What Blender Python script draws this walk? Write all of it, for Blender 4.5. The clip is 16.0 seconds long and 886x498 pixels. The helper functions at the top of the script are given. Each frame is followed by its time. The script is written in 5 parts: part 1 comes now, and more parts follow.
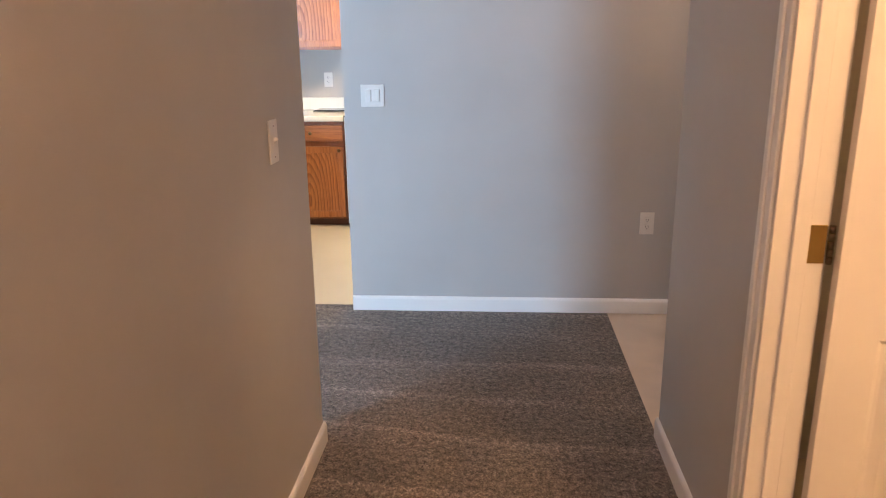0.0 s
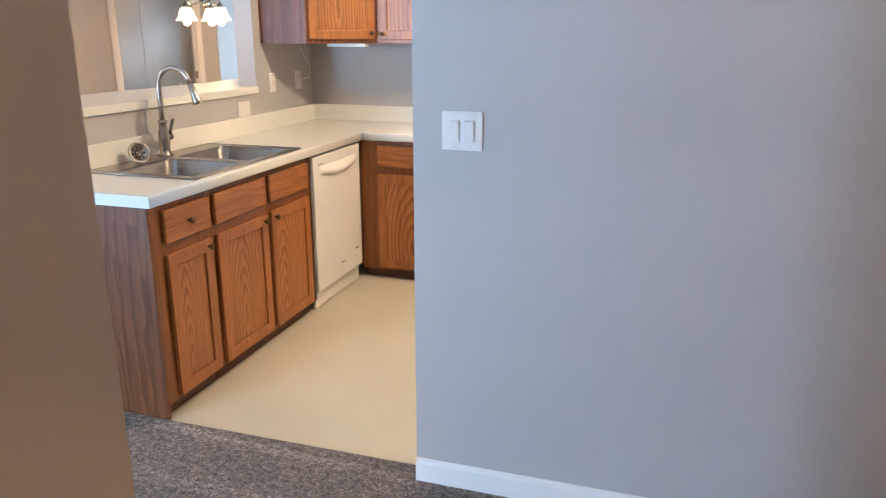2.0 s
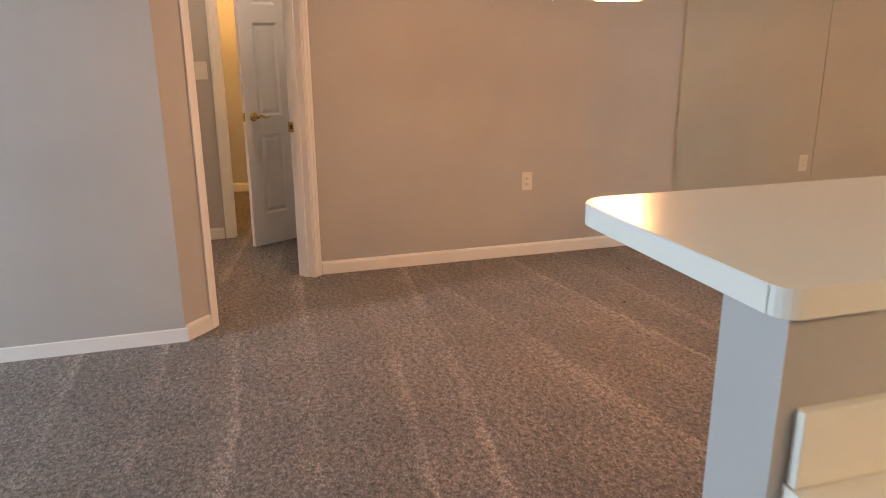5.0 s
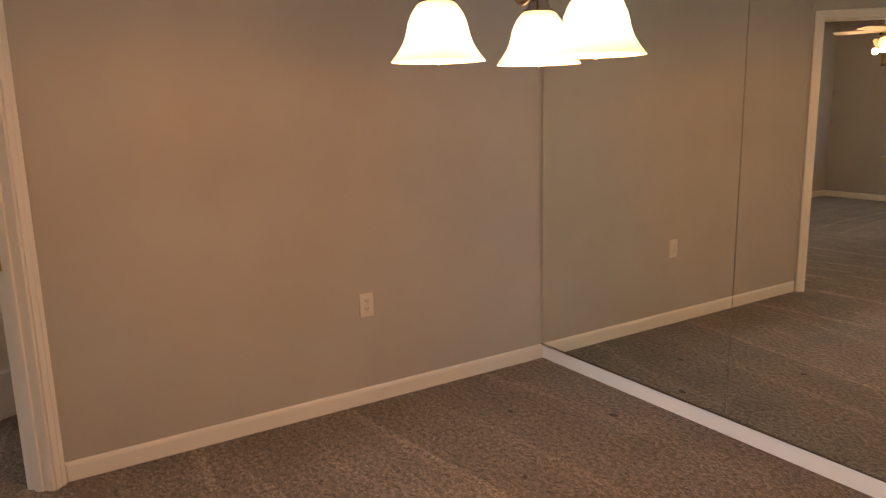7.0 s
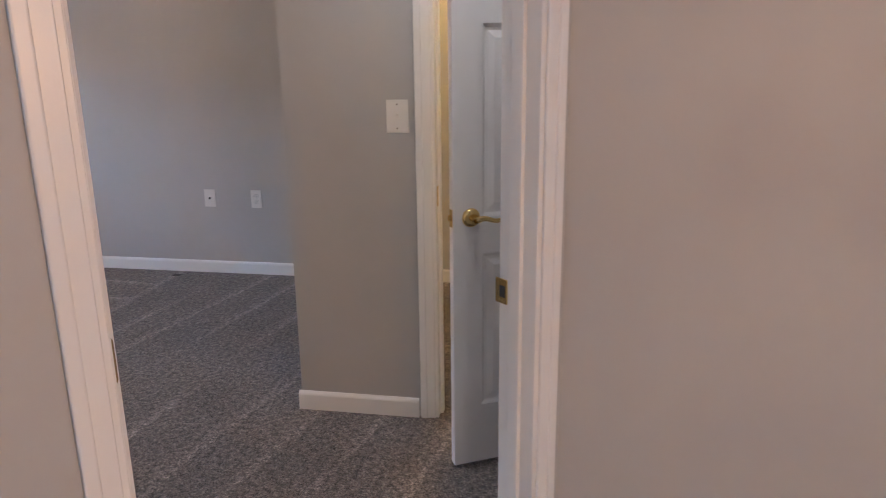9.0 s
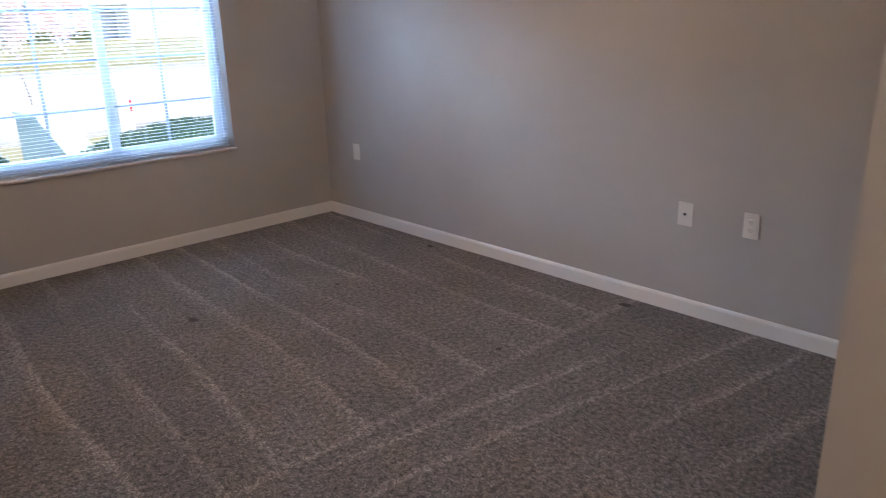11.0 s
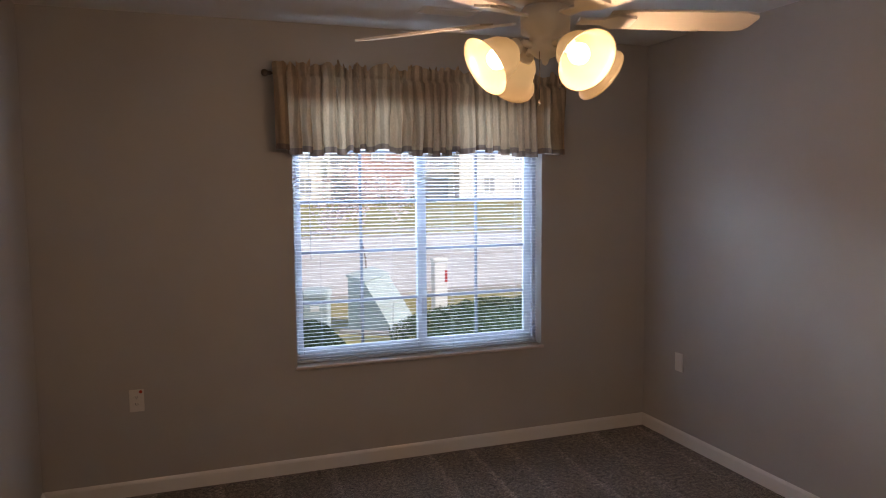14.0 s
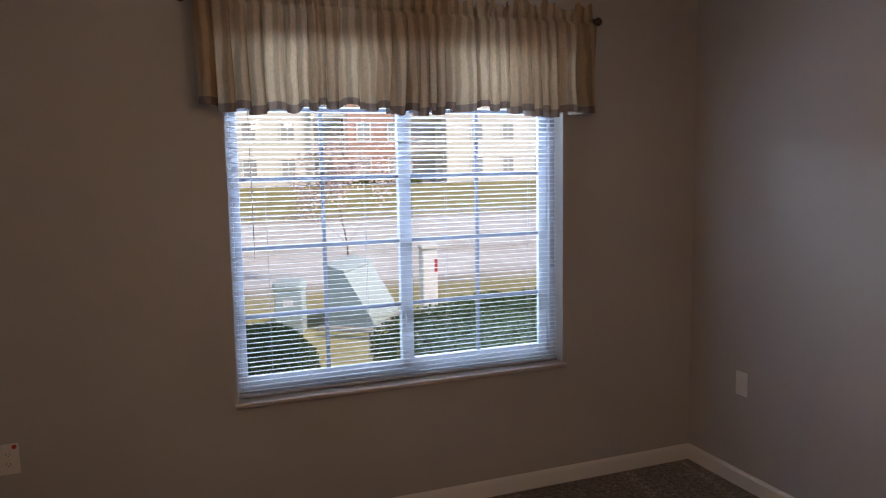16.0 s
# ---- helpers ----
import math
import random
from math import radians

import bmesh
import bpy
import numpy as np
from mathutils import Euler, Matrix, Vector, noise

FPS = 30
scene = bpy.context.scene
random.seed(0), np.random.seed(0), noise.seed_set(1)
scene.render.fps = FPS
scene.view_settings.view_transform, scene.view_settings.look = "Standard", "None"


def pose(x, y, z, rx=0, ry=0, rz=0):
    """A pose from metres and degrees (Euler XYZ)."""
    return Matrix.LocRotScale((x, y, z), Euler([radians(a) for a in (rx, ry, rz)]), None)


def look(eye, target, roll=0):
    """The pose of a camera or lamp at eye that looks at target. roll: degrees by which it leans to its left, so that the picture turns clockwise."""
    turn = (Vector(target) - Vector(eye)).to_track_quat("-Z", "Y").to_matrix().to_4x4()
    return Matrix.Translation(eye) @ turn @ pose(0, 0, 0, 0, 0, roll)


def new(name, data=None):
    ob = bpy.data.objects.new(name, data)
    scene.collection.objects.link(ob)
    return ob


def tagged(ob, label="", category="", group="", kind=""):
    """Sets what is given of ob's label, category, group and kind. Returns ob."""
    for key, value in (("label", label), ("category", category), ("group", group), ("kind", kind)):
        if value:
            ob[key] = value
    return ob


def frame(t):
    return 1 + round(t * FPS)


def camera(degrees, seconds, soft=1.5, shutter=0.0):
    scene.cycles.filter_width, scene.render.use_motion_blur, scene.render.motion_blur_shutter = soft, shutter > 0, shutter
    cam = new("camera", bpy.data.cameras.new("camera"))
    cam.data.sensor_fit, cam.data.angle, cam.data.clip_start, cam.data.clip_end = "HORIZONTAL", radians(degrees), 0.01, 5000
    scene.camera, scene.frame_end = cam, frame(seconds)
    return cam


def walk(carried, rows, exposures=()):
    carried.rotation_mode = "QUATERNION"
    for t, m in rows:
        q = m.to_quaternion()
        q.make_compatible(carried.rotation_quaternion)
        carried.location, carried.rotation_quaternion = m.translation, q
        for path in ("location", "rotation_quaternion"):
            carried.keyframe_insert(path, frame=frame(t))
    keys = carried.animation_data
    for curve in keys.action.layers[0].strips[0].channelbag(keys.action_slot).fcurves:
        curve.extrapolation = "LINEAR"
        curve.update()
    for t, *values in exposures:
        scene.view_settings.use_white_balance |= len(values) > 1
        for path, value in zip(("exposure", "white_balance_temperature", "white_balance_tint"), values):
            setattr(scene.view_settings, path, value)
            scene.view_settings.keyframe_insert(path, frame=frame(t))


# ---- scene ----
cam = camera(62.3, 16.0, soft=1.0, shutter=0.2)
PATH = [
    (0, (1.105, 0.715, 1.476), (0.963, 2.635, 0.932), -0.7),
    (0.5, (1.085, 1.17, 1.477), (0.911, 3.085, 0.928), -0.9),
    (1, (1.119, 1.631, 1.464), (0.868, 3.535, 0.908), -0.8),
    (1.5, (1.127, 2.087, 1.469), (0.77, 3.976, 0.919), -0.4),
    (2, (1.056, 2.554, 1.48), (0.472, 4.382, 0.917), -0.0),
    (2.5, (0.98, 2.972, 1.474), (0.082, 4.664, 0.899), 0.1),
    (3, (0.758, 3.33, 1.458), (-0.526, 4.739, 0.852), 0.3),
    (3.5, (0.46, 3.642, 1.437), (-1.166, 4.619, 0.803), -0.1),
    (3.7, (0.337, 3.726, 1.459), (-1.389, 4.505, 0.814), -0.5),
    (5.8, (-1.411, 4.292, 1.456), (-3.258, 4.833, 0.91), -0.4),
    (6, (-1.562, 4.366, 1.468), (-3.359, 5.072, 0.947), -0.3),
    (6.5, (-1.81, 4.477, 1.49), (-3.436, 5.543, 1.023), -1.1),
    (7, (-2.037, 4.45, 1.516), (-3.692, 5.503, 1.123), -1.3),
    (7.5, (-2.376, 4.574, 1.536), (-4.184, 5.354, 1.186), -0.6),
    (8, (-2.761, 4.632, 1.514), (-4.679, 5.055, 1.133), -0.2),
    (8.5, (-3.206, 4.637, 1.502), (-5.152, 4.66, 1.043), -0.3),
    (9, (-3.655, 4.636, 1.494), (-5.554, 4.294, 0.967), -0.7),
    (9.2, (-3.835, 4.591, 1.47), (-5.704, 4.133, 0.923), -0.6),
    (11.3, (-5.046, 3.848, 1.538), (-6.226, 2.339, 0.961), -1.7),
    (11.5, (-5.123, 3.782, 1.555), (-6.226, 2.204, 1.013), -1.8),
    (12, (-5.193, 3.646, 1.608), (-6.144, 1.947, 1.149), -1.9),
    (12.5, (-5.195, 3.588, 1.658), (-6.02, 1.8, 1.308), -1.8),
    (13, (-5.163, 3.575, 1.693), (-5.908, 1.734, 1.457), -1.5),
    (13.5, (-5.15, 3.482, 1.698), (-5.847, 1.616, 1.521), -1.0),
    (14, (-5.207, 3.34, 1.688), (-5.888, 1.468, 1.512), -0.5),
    (14.5, (-5.336, 3.12, 1.682), (-6.032, 1.259, 1.458), -0.2),
    (15, (-5.397, 2.851, 1.652), (-6.121, 1.003, 1.41), -0.3),
    (15.5, (-5.423, 2.542, 1.661), (-6.175, 0.705, 1.418), -0.7),
    (16, (-5.579, 2.272, 1.638), (-6.289, 0.416, 1.41), -1.0),
]
walk(cam, [(t, look(eye, target, roll)) for t, eye, target, roll in PATH],
     exposures=[(0, 1.85, 6800, 12), (1.0, 1.9, 6600, 12), (1.5, 1.82, 6400, 10), (2.0, 1.7, 6500, 12), (2.5, 1.22, 7200, 16), (3.0, 1.12, 7900, 19), (3.7, 1.1, 8000, 21),
                (6.0, 1.12, 9000, 15), (6.5, 1.15, 8900, 13), (7.0, 0.58, 9400, 19), (7.5, -0.08, 10000, 19), (8.0, 0.38, 7200, 13),
                (8.5, 0.8, 5700, 10), (9.2, 1.1, 5500, 10), (11.3, 0.8, 6200, 12), (12.0, 0.5, 6400, 13), (13.0, 0.0, 6900, 16),
                (14.0, -0.2, 7400, 18), (16, -0.35, 7400, 19)])

# ---- light ----
SUN_EL, SUN_AZ = 40.0, 308.0
world = bpy.data.worlds.new("sky_world")
scene.world = world
world.use_nodes = True
wn = world.node_tree.nodes
sky = wn.new("ShaderNodeTexSky")
sky.sky_type, sky.sun_disc = "NISHITA", False
sky.sun_elevation, sky.sun_rotation = radians(SUN_EL), radians(SUN_AZ)
world.node_tree.links.new(sky.outputs[0], wn["Background"].inputs[0])
wn["Background"].inputs[1].default_value = 0.15


def lamp(name, kind, energy, colour, m, size=0.1, size_y=None, angle=None):
    data = bpy.data.lights.new(name, kind)
    data.energy, data.color = energy, colour
    if kind == "AREA":
        data.size = size
        if size_y:
            data.shape, data.size_y = "RECTANGLE", size_y
    elif kind == "SUN":
        data.angle = radians(angle)
    else:
        data.shadow_soft_size = size
    ob = new(name, data)
    ob.matrix_world = m
    return ob


# the sun stands beyond the bedroom end of the flat, so no beam falls through the south windows
lamp("sun", "SUN", 5.0, (1.0, 0.94, 0.86), pose(0, 0, 30, 90 - SUN_EL, 0, 180 - SUN_AZ), angle=0.6)
# sky light in the living room's window opening
lamp("window_sky_living", "AREA", 135, (0.40, 0.66, 1.0), pose(-3.15, -0.98, 1.08, 90, 0, 0), 1.15, 2.0)
CH_W, FAN_W, HALL_W, BATH_W, CLOSET_W, KIT_W, VEST_FILL_W, ENTRY_W = 12, 5.0, 17, 24, 26, 33, 6, 4.5
# added stand-in for sky light, hung unseen outside above the bedroom window
lamp("bedroom_sky_fill", "AREA", 450, (0.50, 0.72, 1.0), look((-6.6, -2.3, 2.50), (-6.75, 3.2, 1.0)), 3.0, 0.75)


# ---- materials ----
def material(name, base, rough=0.6, metal=0.0, spec=0.5):
    m = bpy.data.materials.new(name)
    m.use_nodes = True
    b = m.node_tree.nodes["Principled BSDF"]
    b.inputs["Base Color"].default_value = (*base, 1)
    b.inputs["Roughness"].default_value = rough
    b.inputs["Metallic"].default_value = metal
    b.inputs["Specular IOR Level"].default_value = spec
    return m, m.node_tree, b


def ramp(nt, src, stops):
    r = nt.nodes.new("ShaderNodeValToRGB")
    while len(r.color_ramp.elements) < len(stops):
        r.color_ramp.elements.new(0.5)
    for e, (p, c) in zip(r.color_ramp.elements, stops):
        e.position, e.color = p, (*c, 1)
    nt.links.new(src, r.inputs[0])
    return r.outputs[0]


def coords(nt, scale=(1, 1, 1), rot=(0, 0, 0), space="Object"):
    tc, mp = nt.nodes.new("ShaderNodeTexCoord"), nt.nodes.new("ShaderNodeMapping")
    mp.inputs["Scale"].default_value = scale
    mp.inputs["Rotation"].default_value = [radians(a) for a in rot]
    nt.links.new(tc.outputs[space], mp.inputs[0])
    return mp.outputs[0]


def noisy(nt, vec, scale, detail=3.0, rough=0.55, distort=0.0):
    n = nt.nodes.new("ShaderNodeTexNoise")
    n.inputs["Scale"].default_value, n.inputs["Detail"].default_value = scale, detail
    n.inputs["Roughness"].default_value, n.inputs["Distortion"].default_value = rough, distort
    nt.links.new(vec, n.inputs["Vector"])
    return n.outputs["Fac"]


def mix(nt, fac, a, b, kind="MIX"):
    n = nt.nodes.new("ShaderNodeMix")
    n.data_type, n.blend_type = "RGBA", kind
    for sock, v in ((n.inputs[0], fac), (n.inputs[6], a), (n.inputs[7], b)):
        if isinstance(v, bpy.types.NodeSocket):
            nt.links.new(v, sock)
        else:
            sock.default_value = v if isinstance(v, (int, float)) else (*v, 1)
    return n.outputs[2]


def bump(nt, b, height, strength=0.3, dist=0.01):
    n = nt.nodes.new("ShaderNodeBump")
    n.inputs["Strength"].default_value, n.inputs["Distance"].default_value = strength, dist
    nt.links.new(height, n.inputs["Height"])
    nt.links.new(n.outputs[0], b.inputs["Normal"])


def paint(name, base, rough=0.55, grain=260, wear=0.06):
    m, nt, b = material(name, base, rough)
    v = coords(nt, space="Object")
    big = noisy(nt, v, 1.3, 4)
    lo, hi = [c * (1 - wear) for c in base], [min(1, c * (1 + wear)) for c in base]
    nt.links.new(ramp(nt, big, [(0.3, lo), (0.7, hi)]), b.inputs["Base Color"])
    bump(nt, b, noisy(nt, v, grain, 2), 0.12, 0.002)
    return m


def sums(nt, op, *vals):
    """One Math node; vals are numbers or sockets."""
    n = nt.nodes.new("ShaderNodeMath")
    n.operation = op
    for i, v in enumerate(vals):
        if isinstance(v, bpy.types.NodeSocket):
            nt.links.new(v, n.inputs[i])
        else:
            n.inputs[i].default_value = v
    return n.outputs[0]


def vacuum_lanes(nt, xyz, angle, width, mark):
    """Strips of pile brushed to and fro: angle of the strips from +y in degrees, their width in metres, how clearly the ridges show."""
    ca, sa = math.cos(radians(angle)), math.sin(radians(angle))
    across = sums(nt, "ADD", sums(nt, "MULTIPLY", xyz[0], ca), sums(nt, "MULTIPLY", xyz[1], sa))
    run = sums(nt, "ADD", sums(nt, "MULTIPLY", xyz[0], -sa), sums(nt, "MULTIPLY", xyz[1], ca))
    comb = nt.nodes.new("ShaderNodeCombineXYZ")
    nt.links.new(across, comb.inputs[0])
    nt.links.new(sums(nt, "MULTIPLY", run, 0.30), comb.inputs[1])
    bend = noisy(nt, comb.outputs[0], 1.1, 1, 0.4)
    rag = noisy(nt, comb.outputs[0], 34, 3, 0.6)
    fade = noisy(nt, comb.outputs[0], 2.6, 2, 0.5)
    pos = sums(nt, "ADD", sums(nt, "DIVIDE", across, width), sums(nt, "ADD", sums(nt, "MULTIPLY", bend, 1.5), sums(nt, "MULTIPLY", rag, 0.16)))
    fr = sums(nt, "FRACT", pos)
    tone = nt.nodes.new("ShaderNodeTexWhiteNoise")
    tone.noise_dimensions = "1D"
    nt.links.new(sums(nt, "FLOOR", pos), tone.inputs["W"])
    ridge = ramp(nt, fr, [(0.0, (0.3,) * 3), (0.05, (1.0,) * 3), (0.14, (0.45,) * 3), (0.28, (0.0,) * 3), (0.90, (0.0,) * 3), (0.97, (-0.22,) * 3)])
    k = sums(nt, "MULTIPLY", ridge, sums(nt, "MULTIPLY", ramp(nt, fade, [(0.36, (0.15,) * 3), (0.62, (1.0,) * 3)]), mark))
    return sums(nt, "ADD", sums(nt, "ADD", k, 0.93), sums(nt, "MULTIPLY", tone.outputs["Value"], 0.15))


def carpet_material(lie, width, mark, border=None):
    """Cut pile; lie, width, mark: its vacuum lanes; border: the y past which the lanes run crosswise."""
    m, nt, b = material("carpet", (0.15, 0.13, 0.12), 0.95, spec=0.15)
    v = coords(nt)
    sep = nt.nodes.new("ShaderNodeSeparateXYZ")
    nt.links.new(v, sep.inputs[0])
    fine = noisy(nt, v, 115, 4, 0.75)
    tuft = noisy(nt, v, 42, 4, 0.7)
    blot = noisy(nt, v, 2.6, 5, 0.6, 0.6)
    lanes = vacuum_lanes(nt, sep.outputs, lie, width, mark)
    if border is not None:
        past = sums(nt, "GREATER_THAN", sums(nt, "ADD", sep.outputs[1], sums(nt, "MULTIPLY", noisy(nt, v, 9, 3), 0.05)), border + 0.025)
        edge = sums(nt, "ABSOLUTE", sums(nt, "SUBTRACT", sep.outputs[1], border))
        seam = sums(nt, "MULTIPLY", ramp(nt, edge, [(0.0, (1.0,) * 3), (0.035, (0.0,) * 3)]), mark * 0.6)
        lanes = sums(nt, "ADD", mix(nt, past, lanes, vacuum_lanes(nt, sep.outputs, lie - 93, width, mark)), seam)
    c = ramp(nt, fine, [(0.36, CARPET_TONES[0]), (0.50, CARPET_TONES[1]), (0.64, CARPET_TONES[2])])
    c = mix(nt, 1.0, c, ramp(nt, tuft, [(0.38, (0.40, 0.40, 0.40)), (0.60, (1.50, 1.49, 1.47))]), "MULTIPLY")
    c = mix(nt, 1.0, c, ramp(nt, blot, [(0.32, (0.80, 0.80, 0.80)), (0.68, (1.16, 1.16, 1.16))]), "MULTIPLY")
    c = mix(nt, 1.0, c, lanes, "MULTIPLY")
    nt.links.new(c, b.inputs["Base Color"])
    b.inputs["Sheen Weight"].default_value = 0.25
    bump(nt, b, mix(nt, 0.6, fine, tuft), 1.0, 0.018)
    return m


CARPET_TONES = ((0.045, 0.037, 0.032), (0.150, 0.124, 0.107), (0.335, 0.283, 0.248))


def oak_material(name, light, dark, along="z", cathedral=False, flame=0.0):
    """Stained oak: long streaks and pores along the grain; cathedral: nested arches; flame: wavy dark veins in straight grain."""
    m, nt, b = material(name, light, 0.36)
    s = {"z": (1, 1, 0.035), "y": (1, 0.035, 1), "x": (0.035, 1, 1)}[along]
    info = nt.nodes.new("ShaderNodeObjectInfo")

    def shifted(vec, by):
        add, comb = nt.nodes.new("ShaderNodeVectorMath"), nt.nodes.new("ShaderNodeCombineXYZ")
        add.operation = "MULTIPLY_ADD"
        for i in range(3):
            nt.links.new(info.outputs["Random"], comb.inputs[i])
        nt.links.new(comb.outputs[0], add.inputs[0])
        add.inputs[1].default_value = by
        nt.links.new(vec, add.inputs[2])
        return add.outputs[0]
    v = shifted(coords(nt, s), (7, 5, 3))
    streak = noisy(nt, v, 55, 5, 0.65, 0.2)
    pores = noisy(nt, v, 230, 3, 0.6)
    tone = noisy(nt, v, 7, 3)
    c = ramp(nt, streak, [(0.30, dark), (0.52, light), (0.74, [min(1, k * 1.12) for k in light])])
    if cathedral or flame:
        wave = nt.nodes.new("ShaderNodeTexWave")
        wave.wave_type, wave.wave_profile = "RINGS", "SAW"
        wave.rings_direction = "SPHERICAL"
        if cathedral:
            mp = nt.nodes.new("ShaderNodeMapping")
            mp.inputs["Location"].default_value = (-0.15, -0.01, -0.03)
            mp.inputs["Scale"].default_value = (0.30, 0.02, 0.105)
            tc = nt.nodes.new("ShaderNodeTexCoord")
            nt.links.new(tc.outputs["Generated"], mp.inputs[0])
            vec, size, warp, near = shifted(mp.outputs[0], (0.10, 0.0, 0.05)), 18.0, 5.5, 0.6
        else:
            vec, size, warp, near = shifted(coords(nt, {"z": (1, 1, 0.16), "y": (1, 0.16, 1), "x": (0.16, 1, 1)}[along]), (0.3, 0.2, 0.1)), 8.0, 15.0, 0.9
        wave.inputs["Scale"].default_value, wave.inputs["Distortion"].default_value = size, warp
        wave.inputs["Detail"].default_value, wave.inputs["Detail Scale"].default_value = 3.0, near
        nt.links.new(vec, wave.inputs["Vector"])
        amt = 1.0 if cathedral else flame
        vein = [1 - amt * k for k in (0.36, 0.44, 0.50)]
        c = mix(nt, 1.0, c, ramp(nt, wave.outputs["Fac"], [(0.0, (1.10, 1.10, 1.10)), (0.40, (1, 1, 1)), (0.80, vein), (0.94, vein), (1.0, (1.05, 1.05, 1.05))]), "MULTIPLY")
    c = mix(nt, 1.0, c, ramp(nt, pores, [(0.36, (0.70, 0.65, 0.60)), (0.46, (1, 1, 1))]), "MULTIPLY")
    c = mix(nt, 1.0, c, ramp(nt, tone, [(0.3, (0.90, 0.89, 0.88)), (0.7, (1.07, 1.07, 1.07))]), "MULTIPLY")
    nt.links.new(c, b.inputs["Base Color"])
    bump(nt, b, pores, 0.15, 0.002)
    return m


def metal_material(name, base, rough, brushed=True):
    m, nt, b = material(name, base, rough, 1.0)
    if brushed:
        n = noisy(nt, coords(nt, (4, 120, 120)), 6, 3)
        nt.links.new(ramp(nt, n, [(0.3, (rough * 0.8,) * 3), (0.7, (rough * 1.25,) * 3)]), b.inputs["Roughness"])
    return m


def glow(name, colour, strength, base=(0.9, 0.86, 0.78)):
    m, nt, b = material(name, base, 0.35)
    b.inputs["Emission Color"].default_value = (*colour, 1)
    b.inputs["Emission Strength"].default_value = strength
    return m


WALL = paint("wall_paint", (0.465, 0.445, 0.42))
CEIL = paint("ceiling_paint", (0.74, 0.72, 0.69), 0.8, 120)
TRIM = paint("trim_paint", (0.80, 0.78, 0.75), 0.35, 60, 0.03)
DOORP = paint("door_paint", (0.80, 0.77, 0.74), 0.4, 90, 0.03)
PLATE = material("plate_plastic", (0.74, 0.71, 0.66), 0.35)[0]
SLOT = material("slot_dark", (0.03, 0.03, 0.03), 0.6)[0]
CARPET, CARPET_DINE, CARPET_BED = carpet_material(-95, 0.34, 0.72), carpet_material(-80, 0.36, 0.5), carpet_material(-5, 0.30, 0.85, 1.94)
DENT = paint("carpet_dent_pile", (0.09, 0.08, 0.074), 0.95, 200, 0.3)
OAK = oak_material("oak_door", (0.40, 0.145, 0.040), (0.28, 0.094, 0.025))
# darker copy of the oak: shadow gaps between the doors are put into its colour
OAKF_SHADED = oak_material("oak_face_frame_shaded", (0.24, 0.080, 0.022), (0.16, 0.052, 0.014))
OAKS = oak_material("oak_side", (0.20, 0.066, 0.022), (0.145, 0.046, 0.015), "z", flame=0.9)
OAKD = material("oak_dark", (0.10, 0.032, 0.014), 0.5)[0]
LAM = paint("white_laminate", (0.80, 0.78, 0.70), 0.25, 500, 0.02)
VINYL = paint("cream_vinyl", (0.60, 0.54, 0.41), 0.4, 40, 0.06)
TILE = paint("entry_tile", (0.64, 0.53, 0.43), 0.42, 30, 0.20)
STEEL = metal_material("stainless", (0.40, 0.37, 0.34), 0.30)
NICKEL = metal_material("brushed_nickel", (0.42, 0.37, 0.33), 0.25, False)
BRASS = metal_material("brass", (0.83, 0.60, 0.24), 0.18, False)
BRASS_OLD = metal_material("dull_brass", (0.30, 0.22, 0.12), 0.45, False)
BRONZE = metal_material("bronze", (0.10, 0.07, 0.05), 0.4, False)
APPL = material("appliance_white", (0.82, 0.80, 0.74), 0.25)[0]
MIRROR = material("mirror_silver", (0.88, 0.91, 0.84), 0.0, 1.0)[0]
BLACK = material("black_plastic", (0.015, 0.015, 0.016), 0.35)[0]



def cloth_material(name, a, dark):
    """Thin cotton with painted fold shade: part of the light behind it comes through."""
    m, nt, b = material(name, a, 0.9, spec=0.1)
    v = coords(nt)
    wave = nt.nodes.new("ShaderNodeTexWave")
    wave.bands_direction = "X"
    wave.inputs["Scale"].default_value = 6.4
    wave.inputs["Distortion"].default_value = 2.0
    wave.inputs["Detail Scale"].default_value = 0.8
    nt.links.new(v, wave.inputs["Vector"])
    # wavy dark bands paint the shade in the valleys of the folds
    c = ramp(nt, wave.outputs["Fac"], [(0.25, [k * 0.70 for k in a]), (0.7, [k * 1.08 for k in a])])
    weave = noisy(nt, coords(nt, (1, 1, 0.15)), 420, 2)
    c = mix(nt, 1.0, c, ramp(nt, weave, [(0.3, (0.82,) * 3), (0.7, (1.1,) * 3)]), "MULTIPLY")
    nt.links.new(c, b.inputs["Base Color"])
    tr = nt.nodes.new("ShaderNodeBsdfTranslucent")
    nt.links.new(mix(nt, 1.0, c, (dark,) * 3, "MULTIPLY"), tr.inputs[0])
    mx = nt.nodes.new("ShaderNodeMixShader")
    mx.inputs[0].default_value = 0.36
    nt.links.new(b.outputs[0], mx.inputs[1]), nt.links.new(tr.outputs[0], mx.inputs[2])
    nt.links.new(mx.outputs[0], nt.nodes["Material Output"].inputs[0])
    bump(nt, b, weave, 0.3, 0.002)
    return m


def thin_plastic(name, base, through_share):
    """Thin white plastic that lets some light through."""
    m, nt, b = material(name, base, 0.35)
    tr = nt.nodes.new("ShaderNodeBsdfTranslucent")
    tr.inputs[0].default_value = (*base, 1)
    mx = nt.nodes.new("ShaderNodeMixShader")
    mx.inputs[0].default_value = through_share
    nt.links.new(b.outputs[0], mx.inputs[1]), nt.links.new(tr.outputs[0], mx.inputs[2])
    nt.links.new(mx.outputs[0], nt.nodes["Material Output"].inputs[0])
    return m


